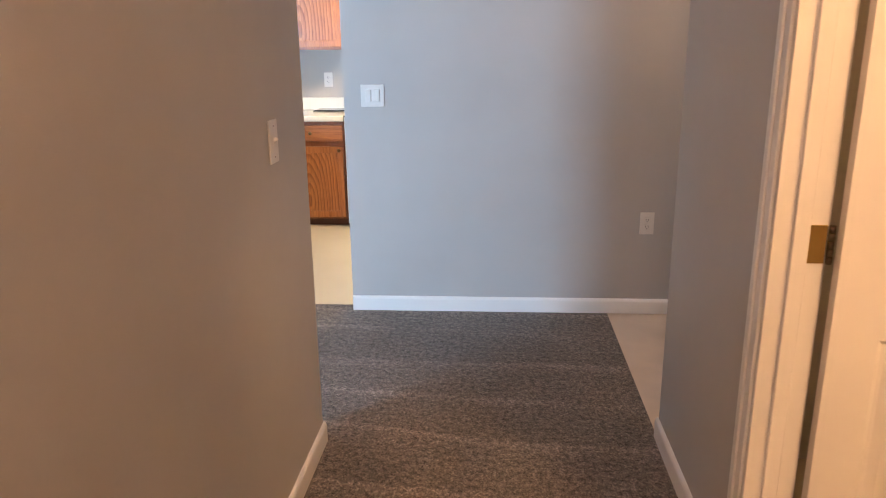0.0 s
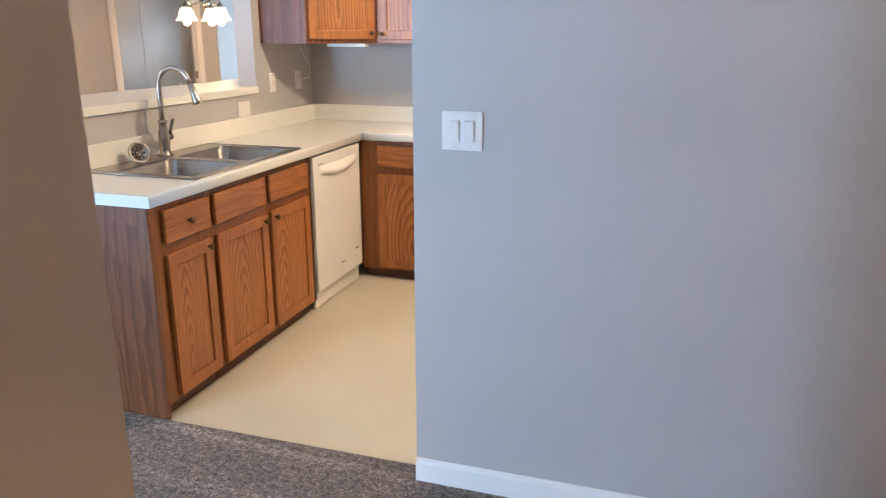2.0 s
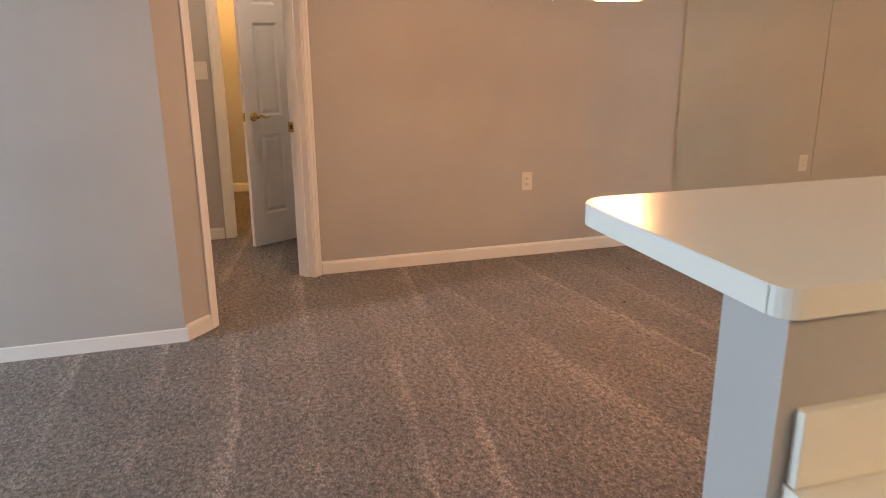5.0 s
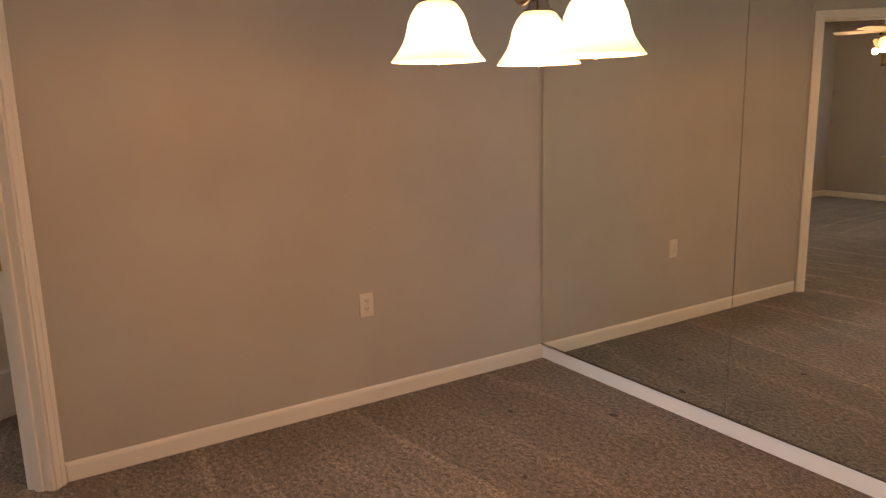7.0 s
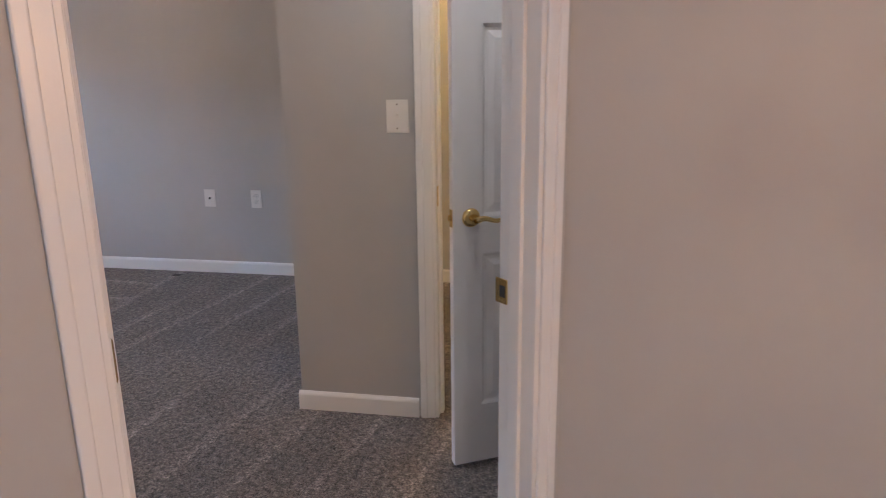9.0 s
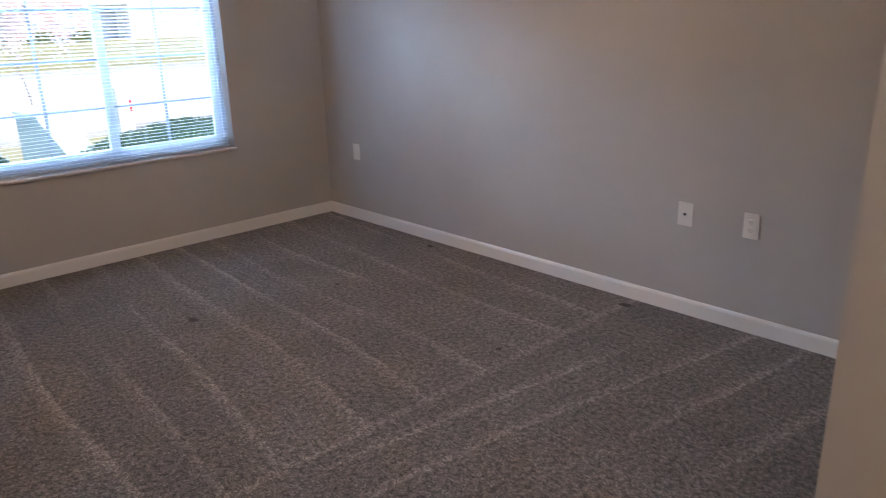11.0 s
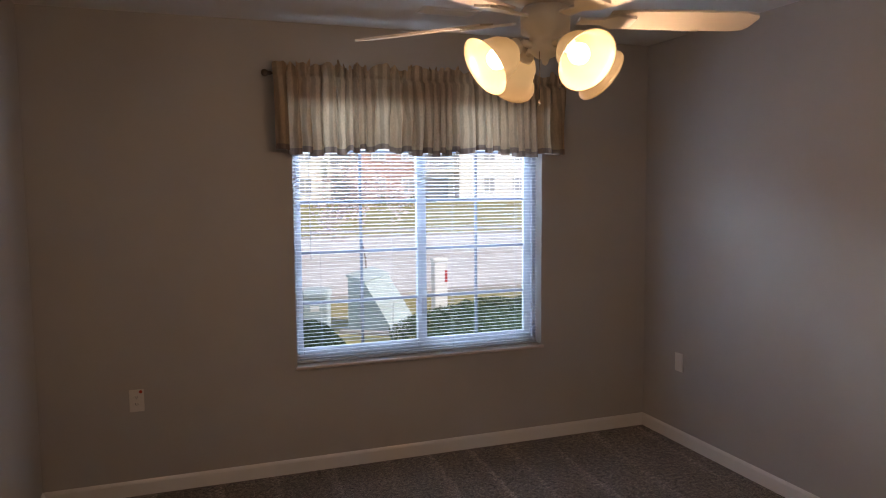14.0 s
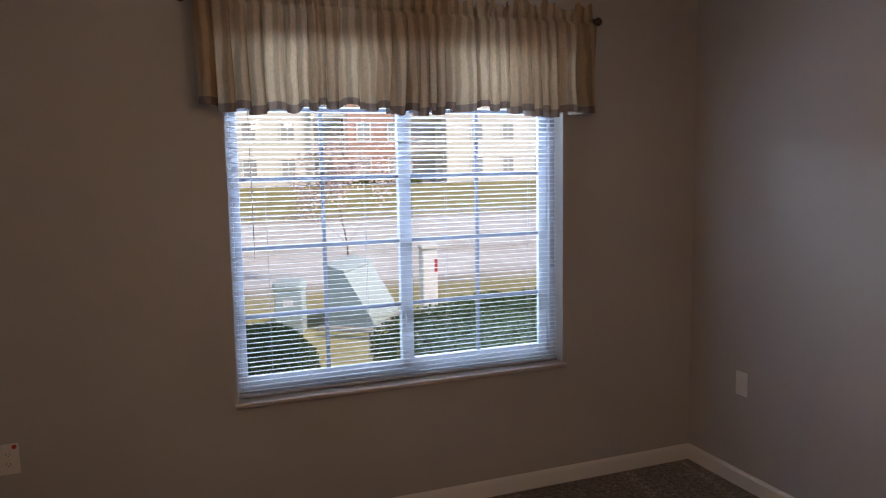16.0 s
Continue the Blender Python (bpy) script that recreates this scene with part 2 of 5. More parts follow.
def clear_glass(name, tint=0.95):
    """A thin pane: straight through, with a faint gloss."""
    m, nt, b = material(name, (1, 1, 1), 0.02)
    t, g = nt.nodes.new("ShaderNodeBsdfTransparent"), nt.nodes.new("ShaderNodeBsdfGlossy")
    t.inputs[0].default_value = (tint, tint, tint, 1)
    g.inputs["Roughness"].default_value = 0.02
    mx, fr = nt.nodes.new("ShaderNodeMixShader"), nt.nodes.new("ShaderNodeFresnel")
    fr.inputs[0].default_value = 1.45
    nt.links.new(fr.outputs[0], mx.inputs[0])
    nt.links.new(t.outputs[0], mx.inputs[1]), nt.links.new(g.outputs[0], mx.inputs[2])
    nt.links.new(mx.outputs[0], nt.nodes["Material Output"].inputs[0])
    return m


def shade_glass(name, colour, strength, base=(0.92, 0.88, 0.80)):
    """Frosted glass lit from within."""
    m, nt, b = material(name, base, 0.3)
    sep = nt.nodes.new("ShaderNodeSeparateXYZ")
    nt.links.new(coords(nt, space="Generated"), sep.inputs[0])
    rim = [c * k for c, k in zip(colour, (0.62, 0.52, 0.36))]
    nt.links.new(ramp(nt, sep.outputs[2], [(0.03, rim), (0.38, colour), (0.7, colour), (1.0, rim)]), b.inputs["Emission Color"])
    b.inputs["Emission Strength"].default_value = strength
    return m


SHADE_HOT = shade_glass("shade_hot", (1.0, 0.80, 0.52), 2.0)
SHADE_WARM = shade_glass("shade_warm", (1.0, 0.63, 0.29), 0.55, (0.28, 0.23, 0.16))
BULB = glow("bulb_glow", (1.0, 0.86, 0.64), 7.0)
FANW = paint("fan_enamel", (0.80, 0.76, 0.68), 0.35, 80, 0.03)
FANB = paint("fan_blade_veneer", (0.70, 0.63, 0.52), 0.4, 60, 0.06)
# backlit shade is put into the white vinyl's colour, deeper blue-grey on the grilles
VWHITE_SHADED = thin_plastic("vinyl_white_shaded", (0.52, 0.56, 0.63), 0.0)
MUNTIN_SHADED = thin_plastic("grille_vinyl_shaded", (0.20, 0.23, 0.29), 0.0)
GLASS = clear_glass("window_glass")
SILL = paint("sill_stone", (0.58, 0.50, 0.46), 0.35, 200, 0.1)
SLAT = thin_plastic("slat_enamel", (0.80, 0.83, 0.86), 0.10)
CLOTH = cloth_material("valance_cotton", (0.60, 0.445, 0.295), 0.62)
HEM = cloth_material("valance_hem", (0.33, 0.245, 0.20), 0.5)
FAN_TURN, KIT_TURN = 167.5, 186.0
WARM_D = (1.0, 0.50, 0.22)


# ---- helpers ----
def part(name, bm, mat, parent=None, label=""):
    me = bpy.data.meshes.new(name)
    bmesh.ops.recalc_face_normals(bm, faces=bm.faces)
    bm.to_mesh(me)
    bm.free()
    me.materials.append(mat)
    ob = new(name, me)
    if parent:
        ob.parent = parent
    if label:
        tagged(ob, label)
    return ob


def thing(name, m, label, category, group="", kind=""):
    ob = new(name)
    ob.matrix_world = m
    ob.empty_display_size = 0.1
    return tagged(ob, label, category, group, kind)


def box(bm, x0, x1, y0, y1, z0, z1, bev=0.0, seg=2):
    r = bmesh.ops.create_cube(bm, size=1)
    vs = r["verts"]
    for v in vs:
        v.co = Vector((x0 if v.co.x < 0 else x1, y0 if v.co.y < 0 else y1, z0 if v.co.z < 0 else z1))
    if bev:
        es = list({e for v in vs for e in v.link_edges})
        bmesh.ops.bevel(bm, geom=es, offset=bev, segments=seg, profile=0.5, affect="EDGES")
    return bm


def boxes(*rows, bev=0.0):
    bm = bmesh.new()
    for r in rows:
        box(bm, *r, bev=bev)
    return bm


def lathe(bm, prof, seg=24, m=Matrix(), smooth=True, cap=False):
    rings = []
    for r, z in prof:
        rings.append([bm.verts.new(m @ Vector((r * math.cos(2 * math.pi * i / seg), r * math.sin(2 * math.pi * i / seg), z))) for i in range(seg)])
    for a, b in zip(rings, rings[1:]):
        for i in range(seg):
            f = bm.faces.new((a[i], a[(i + 1) % seg], b[(i + 1) % seg], b[i]))
            f.smooth = smooth
    if cap:
        bm.faces.new(rings[0]), bm.faces.new(rings[-1])
    return bm


def tube(bm, pts, r, seg=10, cap=True):
    pts = [Vector(p) for p in pts]
    radii = r if isinstance(r, (list, tuple)) else [r] * len(pts)
    side, rings = None, []
    for i, p in enumerate(pts):
        d = (pts[min(i + 1, len(pts) - 1)] - pts[max(i - 1, 0)]).normalized()
        if side is None:
            side = d.orthogonal().normalized()
        side = (side - d * side.dot(d)).normalized()
        up = d.cross(side)
        rings.append([bm.verts.new(p + radii[i] * (side * math.cos(2 * math.pi * k / seg) + up * math.sin(2 * math.pi * k / seg))) for k in range(seg)])
    for a, b in zip(rings, rings[1:]):
        for k in range(seg):
            f = bm.faces.new((a[k], a[(k + 1) % seg], b[(k + 1) % seg], b[k]))
            f.smooth = True
    if cap:
        bm.faces.new(rings[0][::-1]), bm.faces.new(rings[-1])
    return bm


def arc(c, r, a0, a1, n, u, w):
    c, u, w = Vector(c), Vector(u), Vector(w)
    return [c + r * (u * math.cos(a0 + (a1 - a0) * i / n) + w * math.sin(a0 + (a1 - a0) * i / n)) for i in range(n + 1)]


def along(p, q, z=0.0):
    """Local x runs from p to q, local y to its left, z up."""
    a = math.degrees(math.atan2(q[1] - p[1], q[0] - p[0]))
    return pose(p[0], p[1], z, 0, 0, a), math.hypot(q[0] - p[0], q[1] - p[1])


H = 2.60  # ceiling height


def wall(name, p, q, thick, holes=(), label="", mat=None, top=H):
    """A wall whose visible face runs from p to q; its body lies to the left of that line. holes: (u0, u1, z0, z1)."""
    m, length = along(p, q)
    us = sorted({0.0, length, *[h[0] for h in holes], *[h[1] for h in holes]})
    zs = sorted({0.0, top, *[h[2] for h in holes], *[h[3] for h in holes]})
    solid = {}
    for i in range(len(us) - 1):
        for k in range(len(zs) - 1):
            cu, cz = (us[i] + us[i + 1]) / 2, (zs[k] + zs[k + 1]) / 2
            solid[i, k] = not any(h[0] < cu < h[1] and h[2] < cz < h[3] for h in holes)
    bm, made = bmesh.new(), {}

    def v(i, k, s):
        if (i, k, s) not in made:
            made[i, k, s] = bm.verts.new((us[i], s * thick, zs[k]))
        return made[i, k, s]

    for (i, k), on in solid.items():
        if not on:
            continue
        for s in (0, 1):
            bm.faces.new([v(i, k, s), v(i + 1, k, s), v(i + 1, k + 1, s), v(i, k + 1, s)])
        for di, dk, a, b in ((-1, 0, (i, k), (i, k + 1)), (1, 0, (i + 1, k), (i + 1, k + 1)), (0, -1, (i, k), (i + 1, k)), (0, 1, (i, k + 1), (i + 1, k + 1))):
            if not solid.get((i + di, k + dk), False):
                bm.faces.new([v(*a, 0), v(*b, 0), v(*b, 1), v(*a, 1)])
    ob = part(name, bm, mat or WALL)
    ob.matrix_world = m
    return tagged(ob, label or "grey-beige painted plaster wall", "wall", kind="structure")


def skirting(p, q, side=1, h=0.085, t=0.012):
    """A baseboard on the wall face from p to q, with a rounded top; the room lies to the left (side 1) or right (-1)."""
    m, length = along(p, q)
    t = t * side
    prof = [(0, 0), (t, 0), (t, h * 0.80), (t * 0.75, h * 0.9), (t * 0.35, h * 0.97), (0, h)]
    bm = bmesh.new()
    ends = [[bm.verts.new((u, y, z)) for y, z in prof] for u in (0, length)]
    n = len(prof)
    for i in range(n):
        bm.faces.new((ends[0][i], ends[0][(i + 1) % n], ends[1][(i + 1) % n], ends[1][i]))
    bm.faces.new(ends[0]), bm.faces.new(ends[1][::-1])
    ob = part("baseboard", bm, TRIM)
    ob.matrix_world = m
    return tagged(ob, "white painted wooden baseboard along the wall", "baseboard", kind="structure")


# ---- structure ----
KY = 7.20                     # north wall of kitchen and dining area
SY = -0.90                    # window wall
WX, VX = -8.228, -6.388        # bedroom west wall, vestibule wall
DX, LX = -5.264, -4.38         # dining west wall, living room west wall
PX, HX, RX = -1.37, 0.455, 1.733
BY = 4.64
DP, DQ = (LX, 3.817), (DX, 4.622)
DU = 0.218                    # where the bedroom doorway begins on the diagonal wall
wall("wall_bedroom_south", (WX, SY), (-4.49, SY), -0.16, [(0.798, 2.39, 0.635, 2.268)])
wall("wall_bedroom_west", (WX, 3.52), (WX, SY - 0.16), -0.12)
wall("wall_bedroom_north", (VX - 0.12, 3.52), (WX, 3.52), -0.12)
wall("wall_closet", (VX, 5.0), (VX, 3.52), -0.12, [(0.135, 0.90, 0, 2.05)])
wall("wall_closet_back", (WX, 5.0), (WX, 3.64), -0.12)
wall("wall_closet_north", (DX - 0.12, 5.0), (WX, 5.0), -0.12)
wall("wall_bedroom_east", (-4.49, SY), (-4.49, 3.817), -0.12)
wall("wall_diagonal", DP, DQ, 0.12, [(DU, 1.129, 0, 2.06)])
wall("wall_dining_west", DQ, (DX, KY), 0.12)
wall("wall_north", (DX - 0.12, KY), (2.32, KY), 0.12)
wall("wall_living_south", (-4.49, SY), (HX, SY), -0.16, [(0.74, 1.94, 0.05, 2.1)])
wall("wall_hall_west", (HX, 3.185), (HX, -1.6), -0.12)
wall("wall_hall_south", (HX - 0.12, -1.6), (RX + 0.12, -1.6), -0.12)
wall("wall_hall_east", (RX, -1.6), (RX, 3.28), -0.12, [(3.17, 3.99, 0, 2.05)])
wall("wall_entry_south", (RX + 0.12, 3.28), (3.2, 3.28), -0.12)
wall("wall_entry_east", (3.2, 3.28), (3.2, BY + 0.12), -0.12)
wall("wall_blue", (0.295, BY), (3.2, BY), 0.12)
wall("wall_kitchen_east", (2.2, BY + 0.12), (2.2, KY), -0.12)
wall("wall_bath_east", (3.2, -1.6), (3.2, 3.16), -0.12)
wall("wall_bath_south", (RX + 0.12, -1.6), (3.2, -1.6), -0.12)
wall("wall_kitchen_stub", (PX, 6.48), (PX, KY), 0.12)
wall("wall_peninsula", (PX, 4.69), (PX, 6.48), 0.12, top=1.14, label="half-height painted wall behind the kitchen sink")

ceiling = part("ceiling", boxes((-8.6, 3.4, -1.8, 7.4, H, H + 0.12)), CEIL)
tagged(ceiling, "off-white painted plaster ceiling", "ceiling", kind="structure")
bm = bmesh.new()
for r in ((-4.43, RX, -1.7, 4.69), (-5.3, -4.43, 3.0, 4.69), (-5.3, PX - 0.06, 4.69, 5.25), (PX - 0.06, -0.80, 4.69, 4.713), (-0.80, 0.45, 4.69, 4.715)):
    box(bm, r[0], r[1], r[2], r[3], -0.1, 0.0)
tagged(part("floor", bm, CARPET), "grey-brown cut-pile carpet with vacuum streaks", "carpet", kind="structure")
tagged(part("floor_dining", boxes((-5.3, PX - 0.06, 5.25, 7.25, -0.1, 0.0)), CARPET_DINE), "grey-brown dining carpet with vacuum lines", "carpet", kind="structure")
tagged(part("floor_bedroom", boxes((-8.6, -5.3, -1.1, 5.2, -0.1, 0.0), (-5.3, -4.43, -1.1, 3.0, -0.1, 0.0)), CARPET_BED), "grey-brown bedroom carpet with vacuum lines", "carpet", kind="structure")
tagged(part("floor_kitchen", boxes((PX - 0.06, 2.3, 4.69, 7.25, -0.1, -0.006)), VINYL), "cream sheet vinyl kitchen floor", "floor", kind="structure")
tagged(part("floor_entry", boxes((RX - 0.005, 3.3, 3.2, 4.69, -0.1, -0.006)), TILE), "beige vinyl entry floor", "floor", kind="structure")
tagged(part("floor_bath", boxes((RX, 3.3, -1.7, 3.2, -0.1, -0.006)), VINYL), "cream sheet vinyl bathroom floor", "floor", kind="structure")

dv = (Vector(DQ) - Vector(DP)).normalized()
dpt = lambda u: (DP[0] + dv.x * u, DP[1] + dv.y * u)
for p, q, s in (((WX, SY), (-4.49, SY), 1), ((WX, 3.52), (WX, SY + 0.012), 1), ((VX, 3.52), (WX + 0.012, 3.52), 1),
                ((-4.49, SY + 0.012), (-4.49, 3.64), 1), ((VX, 4.035), (VX, 3.508), 1), ((VX, 5.0), (VX, 4.93), 1),
                ((LX, SY), (LX, 3.83), -1), (dpt(0), dpt(DU - 0.047), -1), (dpt(1.187), dpt(1.2), -1),
                (DQ, (DX, KY), -1), ((DX + 0.012, KY), (PX - 0.12, KY), -1), ((HX, 3.197), (HX, -1.6), 1),
                ((HX, 3.185), (HX - 0.132, 3.185), -1), ((HX - 0.12, SY), (HX - 0.12, 3.197), 1), ((0.295, BY), (3.2, BY), -1),
                ((RX, 2.455), (RX, 3.292), 1), ((RX, 3.28), (3.2, 3.28), 1), ((0.295, BY + 0.12), (0.295, BY - 0.012), 1),
                ((PX - 0.12, 4.69), (PX + 0.012, 4.69), -1), ((PX - 0.12, KY), (PX - 0.12, 4.678), 1), ((VX - 0.12, 3.64), (WX, 3.64), -1),
                ((WX, 3.60), (WX, 5.0), -1)):
    skirting(p, q, s)


# ---- doors, casings, jambs ----
def casing_bm(u0, u1, top, w=0.062, t=0.014, face=-1):
    """A stepped door casing round an opening, on the face y = 0 towards face."""
    bm = bmesh.new()
    f = face
    for a, b, z0, z1 in ((u0 - w, u0, 0, top + w), (u1, u1 + w, 0, top + w), (u0, u1, top, top + w)):
        box(bm, a, b, min(0, f * t * 0.62), max(0, f * t * 0.62), z0, z1, 0.002, 1)
    for a, b, z0, z1 in ((u0 - w, u0 - w * 0.55, 0, top + w), (u1 + w * 0.55, u1 + w, 0, top + w), (u0 - w, u1 + w, top + w * 0.55, top + w)):
        box(bm, a, b, min(0, f * t), max(0, f * t), z0, z1, 0.004, 2)
    return bm


def door_opening(name, m, u0, u1, top, thick, label, w=0.062):
    """Jamb, stop and casings of an opening in a wall along local x, body from y = 0 to thick."""
    ob = thing(name, m, label, "door frame", kind="structure")
    lo, hi = min(0, thick), max(0, thick)
    j = 0.018
    part("jamb", boxes((u0, u0 + j, lo, hi, 0, top), (u1 - j, u1, lo, hi, 0, top), (u0 + j, u1 - j, lo, hi, top - j, top), bev=0.0015), TRIM, ob)
    mid = thick * 0.5
    part("door_stop", boxes((u0 + j, u0 + j + 0.011, mid - 0.018, mid + 0.018, 0, top - j), (u1 - j - 0.011, u1 - j, mid - 0.018, mid + 0.018, 0, top - j),
                            (u0 + j + 0.011, u1 - j - 0.011, mid - 0.018, mid + 0.018, top - j - 0.011, top - j), bev=0.002), TRIM, ob)
    s = 1 if thick > 0 else -1
    part("casing", casing_bm(u0 + 0.006, u1 - 0.006, top - 0.006, w, face=-s), TRIM, ob)
    back = casing_bm(u0 + 0.006, u1 - 0.006, top - 0.006, w, face=s)
    bmesh.ops.translate(back, verts=back.verts, vec=(0, thick, 0))
    part("casing", back, TRIM, ob)
    return ob


def plate_bm(w, h, t):
    return boxes((-w / 2, w / 2, -t, 0, -h / 2, h / 2), bev=0.0018)


diag_m, diag_len = along(DP, DQ)
frame_diag = door_opening("door_frame_bedroom", diag_m, DU, 1.129, 2.06, 0.12, "white painted door frame set across the corner, brass strike plate", 0.053)
strike = boxes((1.1085, 1.1112, 0.092, 0.132, 0.918, 0.978), bev=0.001)
sp = part("strike_plate", strike, BRASS, frame_diag, "brass strike plate with a dark hole")
part("latch_hole", boxes((1.1078, 1.1088, 0.099, 0.117, 0.934, 0.962)), SLOT, sp)

cl_m, _ = along((VX, 5.0), (VX, 3.52))
frame_closet = door_opening("door_frame_closet", cl_m, 0.135, 0.90, 2.05, -0.12, "white painted closet door frame beside the grey wall")
part("strike_plate", boxes((0.879, 0.8815, -0.05, -0.02, 0.90, 0.98), bev=0.0008), BRASS, frame_closet, "small brass strike plate")
ha_m, _ = along((RX, -1.6), (RX, 3.28))
frame_hall = door_opening("door_frame_bathroom", ha_m, 3.17, 3.99, 2.05, -0.12, "white painted bathroom door frame with a dark hinge")
hinge = boxes((3.969, 3.9725, -0.118, -0.078, 0.98, 1.07), bev=0.001)
part("hinge_leaf", hinge, BRASS, frame_hall, "brass hinge leaf let into the jamb")
hinge = bmesh.new()
for k in range(5):
    tube(hinge, [(3.966, -0.127, 0.98 + 0.018 * k), (3.966, -0.127, 0.9972 + 0.018 * k)], 0.0075, 10)
part("hinge_barrel", hinge, BRONZE, frame_hall, "dark hinge barrel")


def door_leaf(name, m, w, h, label):
    """Six-panel door; hinge edge at x = 0, latch edge at x = w, thickness 0.035 about y = 0."""
    ob = thing(name, m, label, "door")
    t = 0.0175
    st, mid = 0.105, 0.10
    rails = [(0.0, 0.23), (0.80, 0.93), (1.56, 1.68), (h - 0.12, h)]
    bm = bmesh.new()
    for a, b in ((0, st), (w - st, w), (w / 2 - mid / 2, w / 2 + mid / 2)):
        box(bm, a, b, -t, t, 0, h)
    for z0, z1 in rails:
        for a, b in ((st, w / 2 - mid / 2), (w / 2 + mid / 2, w - st)):
            box(bm, a, b, -t, t, z0, z1)
    part("frame", bm, DOORP, ob)
    for (_, z0), (z1, _) in zip(rails, rails[1:]):
        for a, b in ((st, w / 2 - mid / 2), (w / 2 + mid / 2, w - st)):
            pm = bmesh.new()
            box(pm, a, b, -0.007, 0.007, z0, z1)
            for s in (-1, 1):
                vs = []
                for k, (ins, d) in enumerate(((0.0, 0.015), (0.012, 0.008), (0.022, 0.008), (0.045, 0.014))):
                    vs.append([pm.verts.new(c) for c in ((a + ins, s * d, z0 + ins), (b - ins, s * d, z0 + ins), (b - ins, s * d, z1 - ins), (a + ins, s * d, z1 - ins))])
                for r0, r1 in zip(vs, vs[1:]):
                    for i in range(4):
                        pm.faces.new((r0[i], r0[(i + 1) % 4], r1[(i + 1) % 4], r1[i]))
                pm.faces.new(vs[-1])
            part("panel", pm, DOORP, ob)
    return ob


def lever(ob, w, z, s):
    """A lever handle on the side s of the leaf, near the latch edge."""
    y = s * 0.0175
    bm = bmesh.new()
    lathe(bm, [(0.0, 0.012), (0.018, 0.012), (0.030, 0.008), (0.033, 0.0), (0.033, -0.002)], 20, pose(w - 0.065, y, z, 90 if s < 0 else -90))
    part("rose", bm, BRASS, ob, "polished brass rose")
    bm = bmesh.new()
    lathe(bm, [(0.011, 0.01), (0.010, 0.05)], 12, pose(w - 0.065, y, z, 90 if s < 0 else -90))
    pts = [(w - 0.065 - 0.012 * k, y + s * (0.05 + 0.003 * math.sin(k * 0.5)), z + 0.006 * math.sin(k * 0.75)) for k in range(10)]
    tube(bm, pts, [0.011, 0.0105, 0.0095, 0.009, 0.0085, 0.008, 0.0078, 0.0076, 0.0072, 0.005], 10)
    part("lever", bm, BRASS, ob, "polished brass lever handle")


hinge_c, free_c = Vector((-6.37, 4.845)), Vector((-6.035, 4.237))
cm, cw = along(hinge_c, free_c, 0.012)
closet_door = door_leaf("closet_door", cm, cw, 2.02, "white six-panel door standing ajar, brass lever handle")
lever(closet_door, cw, 0.93, 1), lever(closet_door, cw, 0.93, -1)
part("latch", boxes((cw - 0.001, cw + 0.002, -0.012, 0.012, 0.90, 0.96), (cw, cw + 0.010, -0.006, 0.006, 0.922, 0.94)), BRASS, closet_door, "brass latch plate")
# the bedroom door, swung back into the bedroom about a pin at the jamb's inner corner
SWING = 116.0
pin = diag_m @ pose(DU + 0.020, 0.126, 0.012, 0, 0, SWING)
bed_door = door_leaf("bedroom_door", pin @ pose(0.003, -0.0225, 0), 0.84, 2.03, "white six-panel door swung wide open into the bedroom")
lever(bed_door, 0.84, 0.93, 1), lever(bed_door, 0.84, 0.93, -1)
for z in (0.20, 0.985, 1.76):
    bm = boxes((-0.0012, 0.0006, -0.0145, 0.0175, z - 0.0445, z + 0.0445))
    bmesh.ops.bevel(bm, geom=[e for e in bm.edges if abs(e.verts[0].co.x - e.verts[1].co.x) > 0.001 and e.verts[0].co.y < 0], offset=0.012, segments=4, profile=0.5, affect="EDGES")
    part("hinge_leaf", bm, BRASS_OLD, bed_door, "dull brass hinge leaf with round corners")
    bm = bmesh.new()
    tube(bm, [(-0.003, 0.0235, z - 0.0445), (-0.003, 0.0235, z + 0.0445)], 0.0058, 10)
    part("hinge_barrel", bm, BRASS_OLD, bed_door, "dull brass hinge pin")
bath_door = door_leaf("bathroom_door", pose(RX + 0.138, 2.348, 0.012, 0, 0, -4), 0.76, 2.02, "white six-panel bathroom door standing wide open")


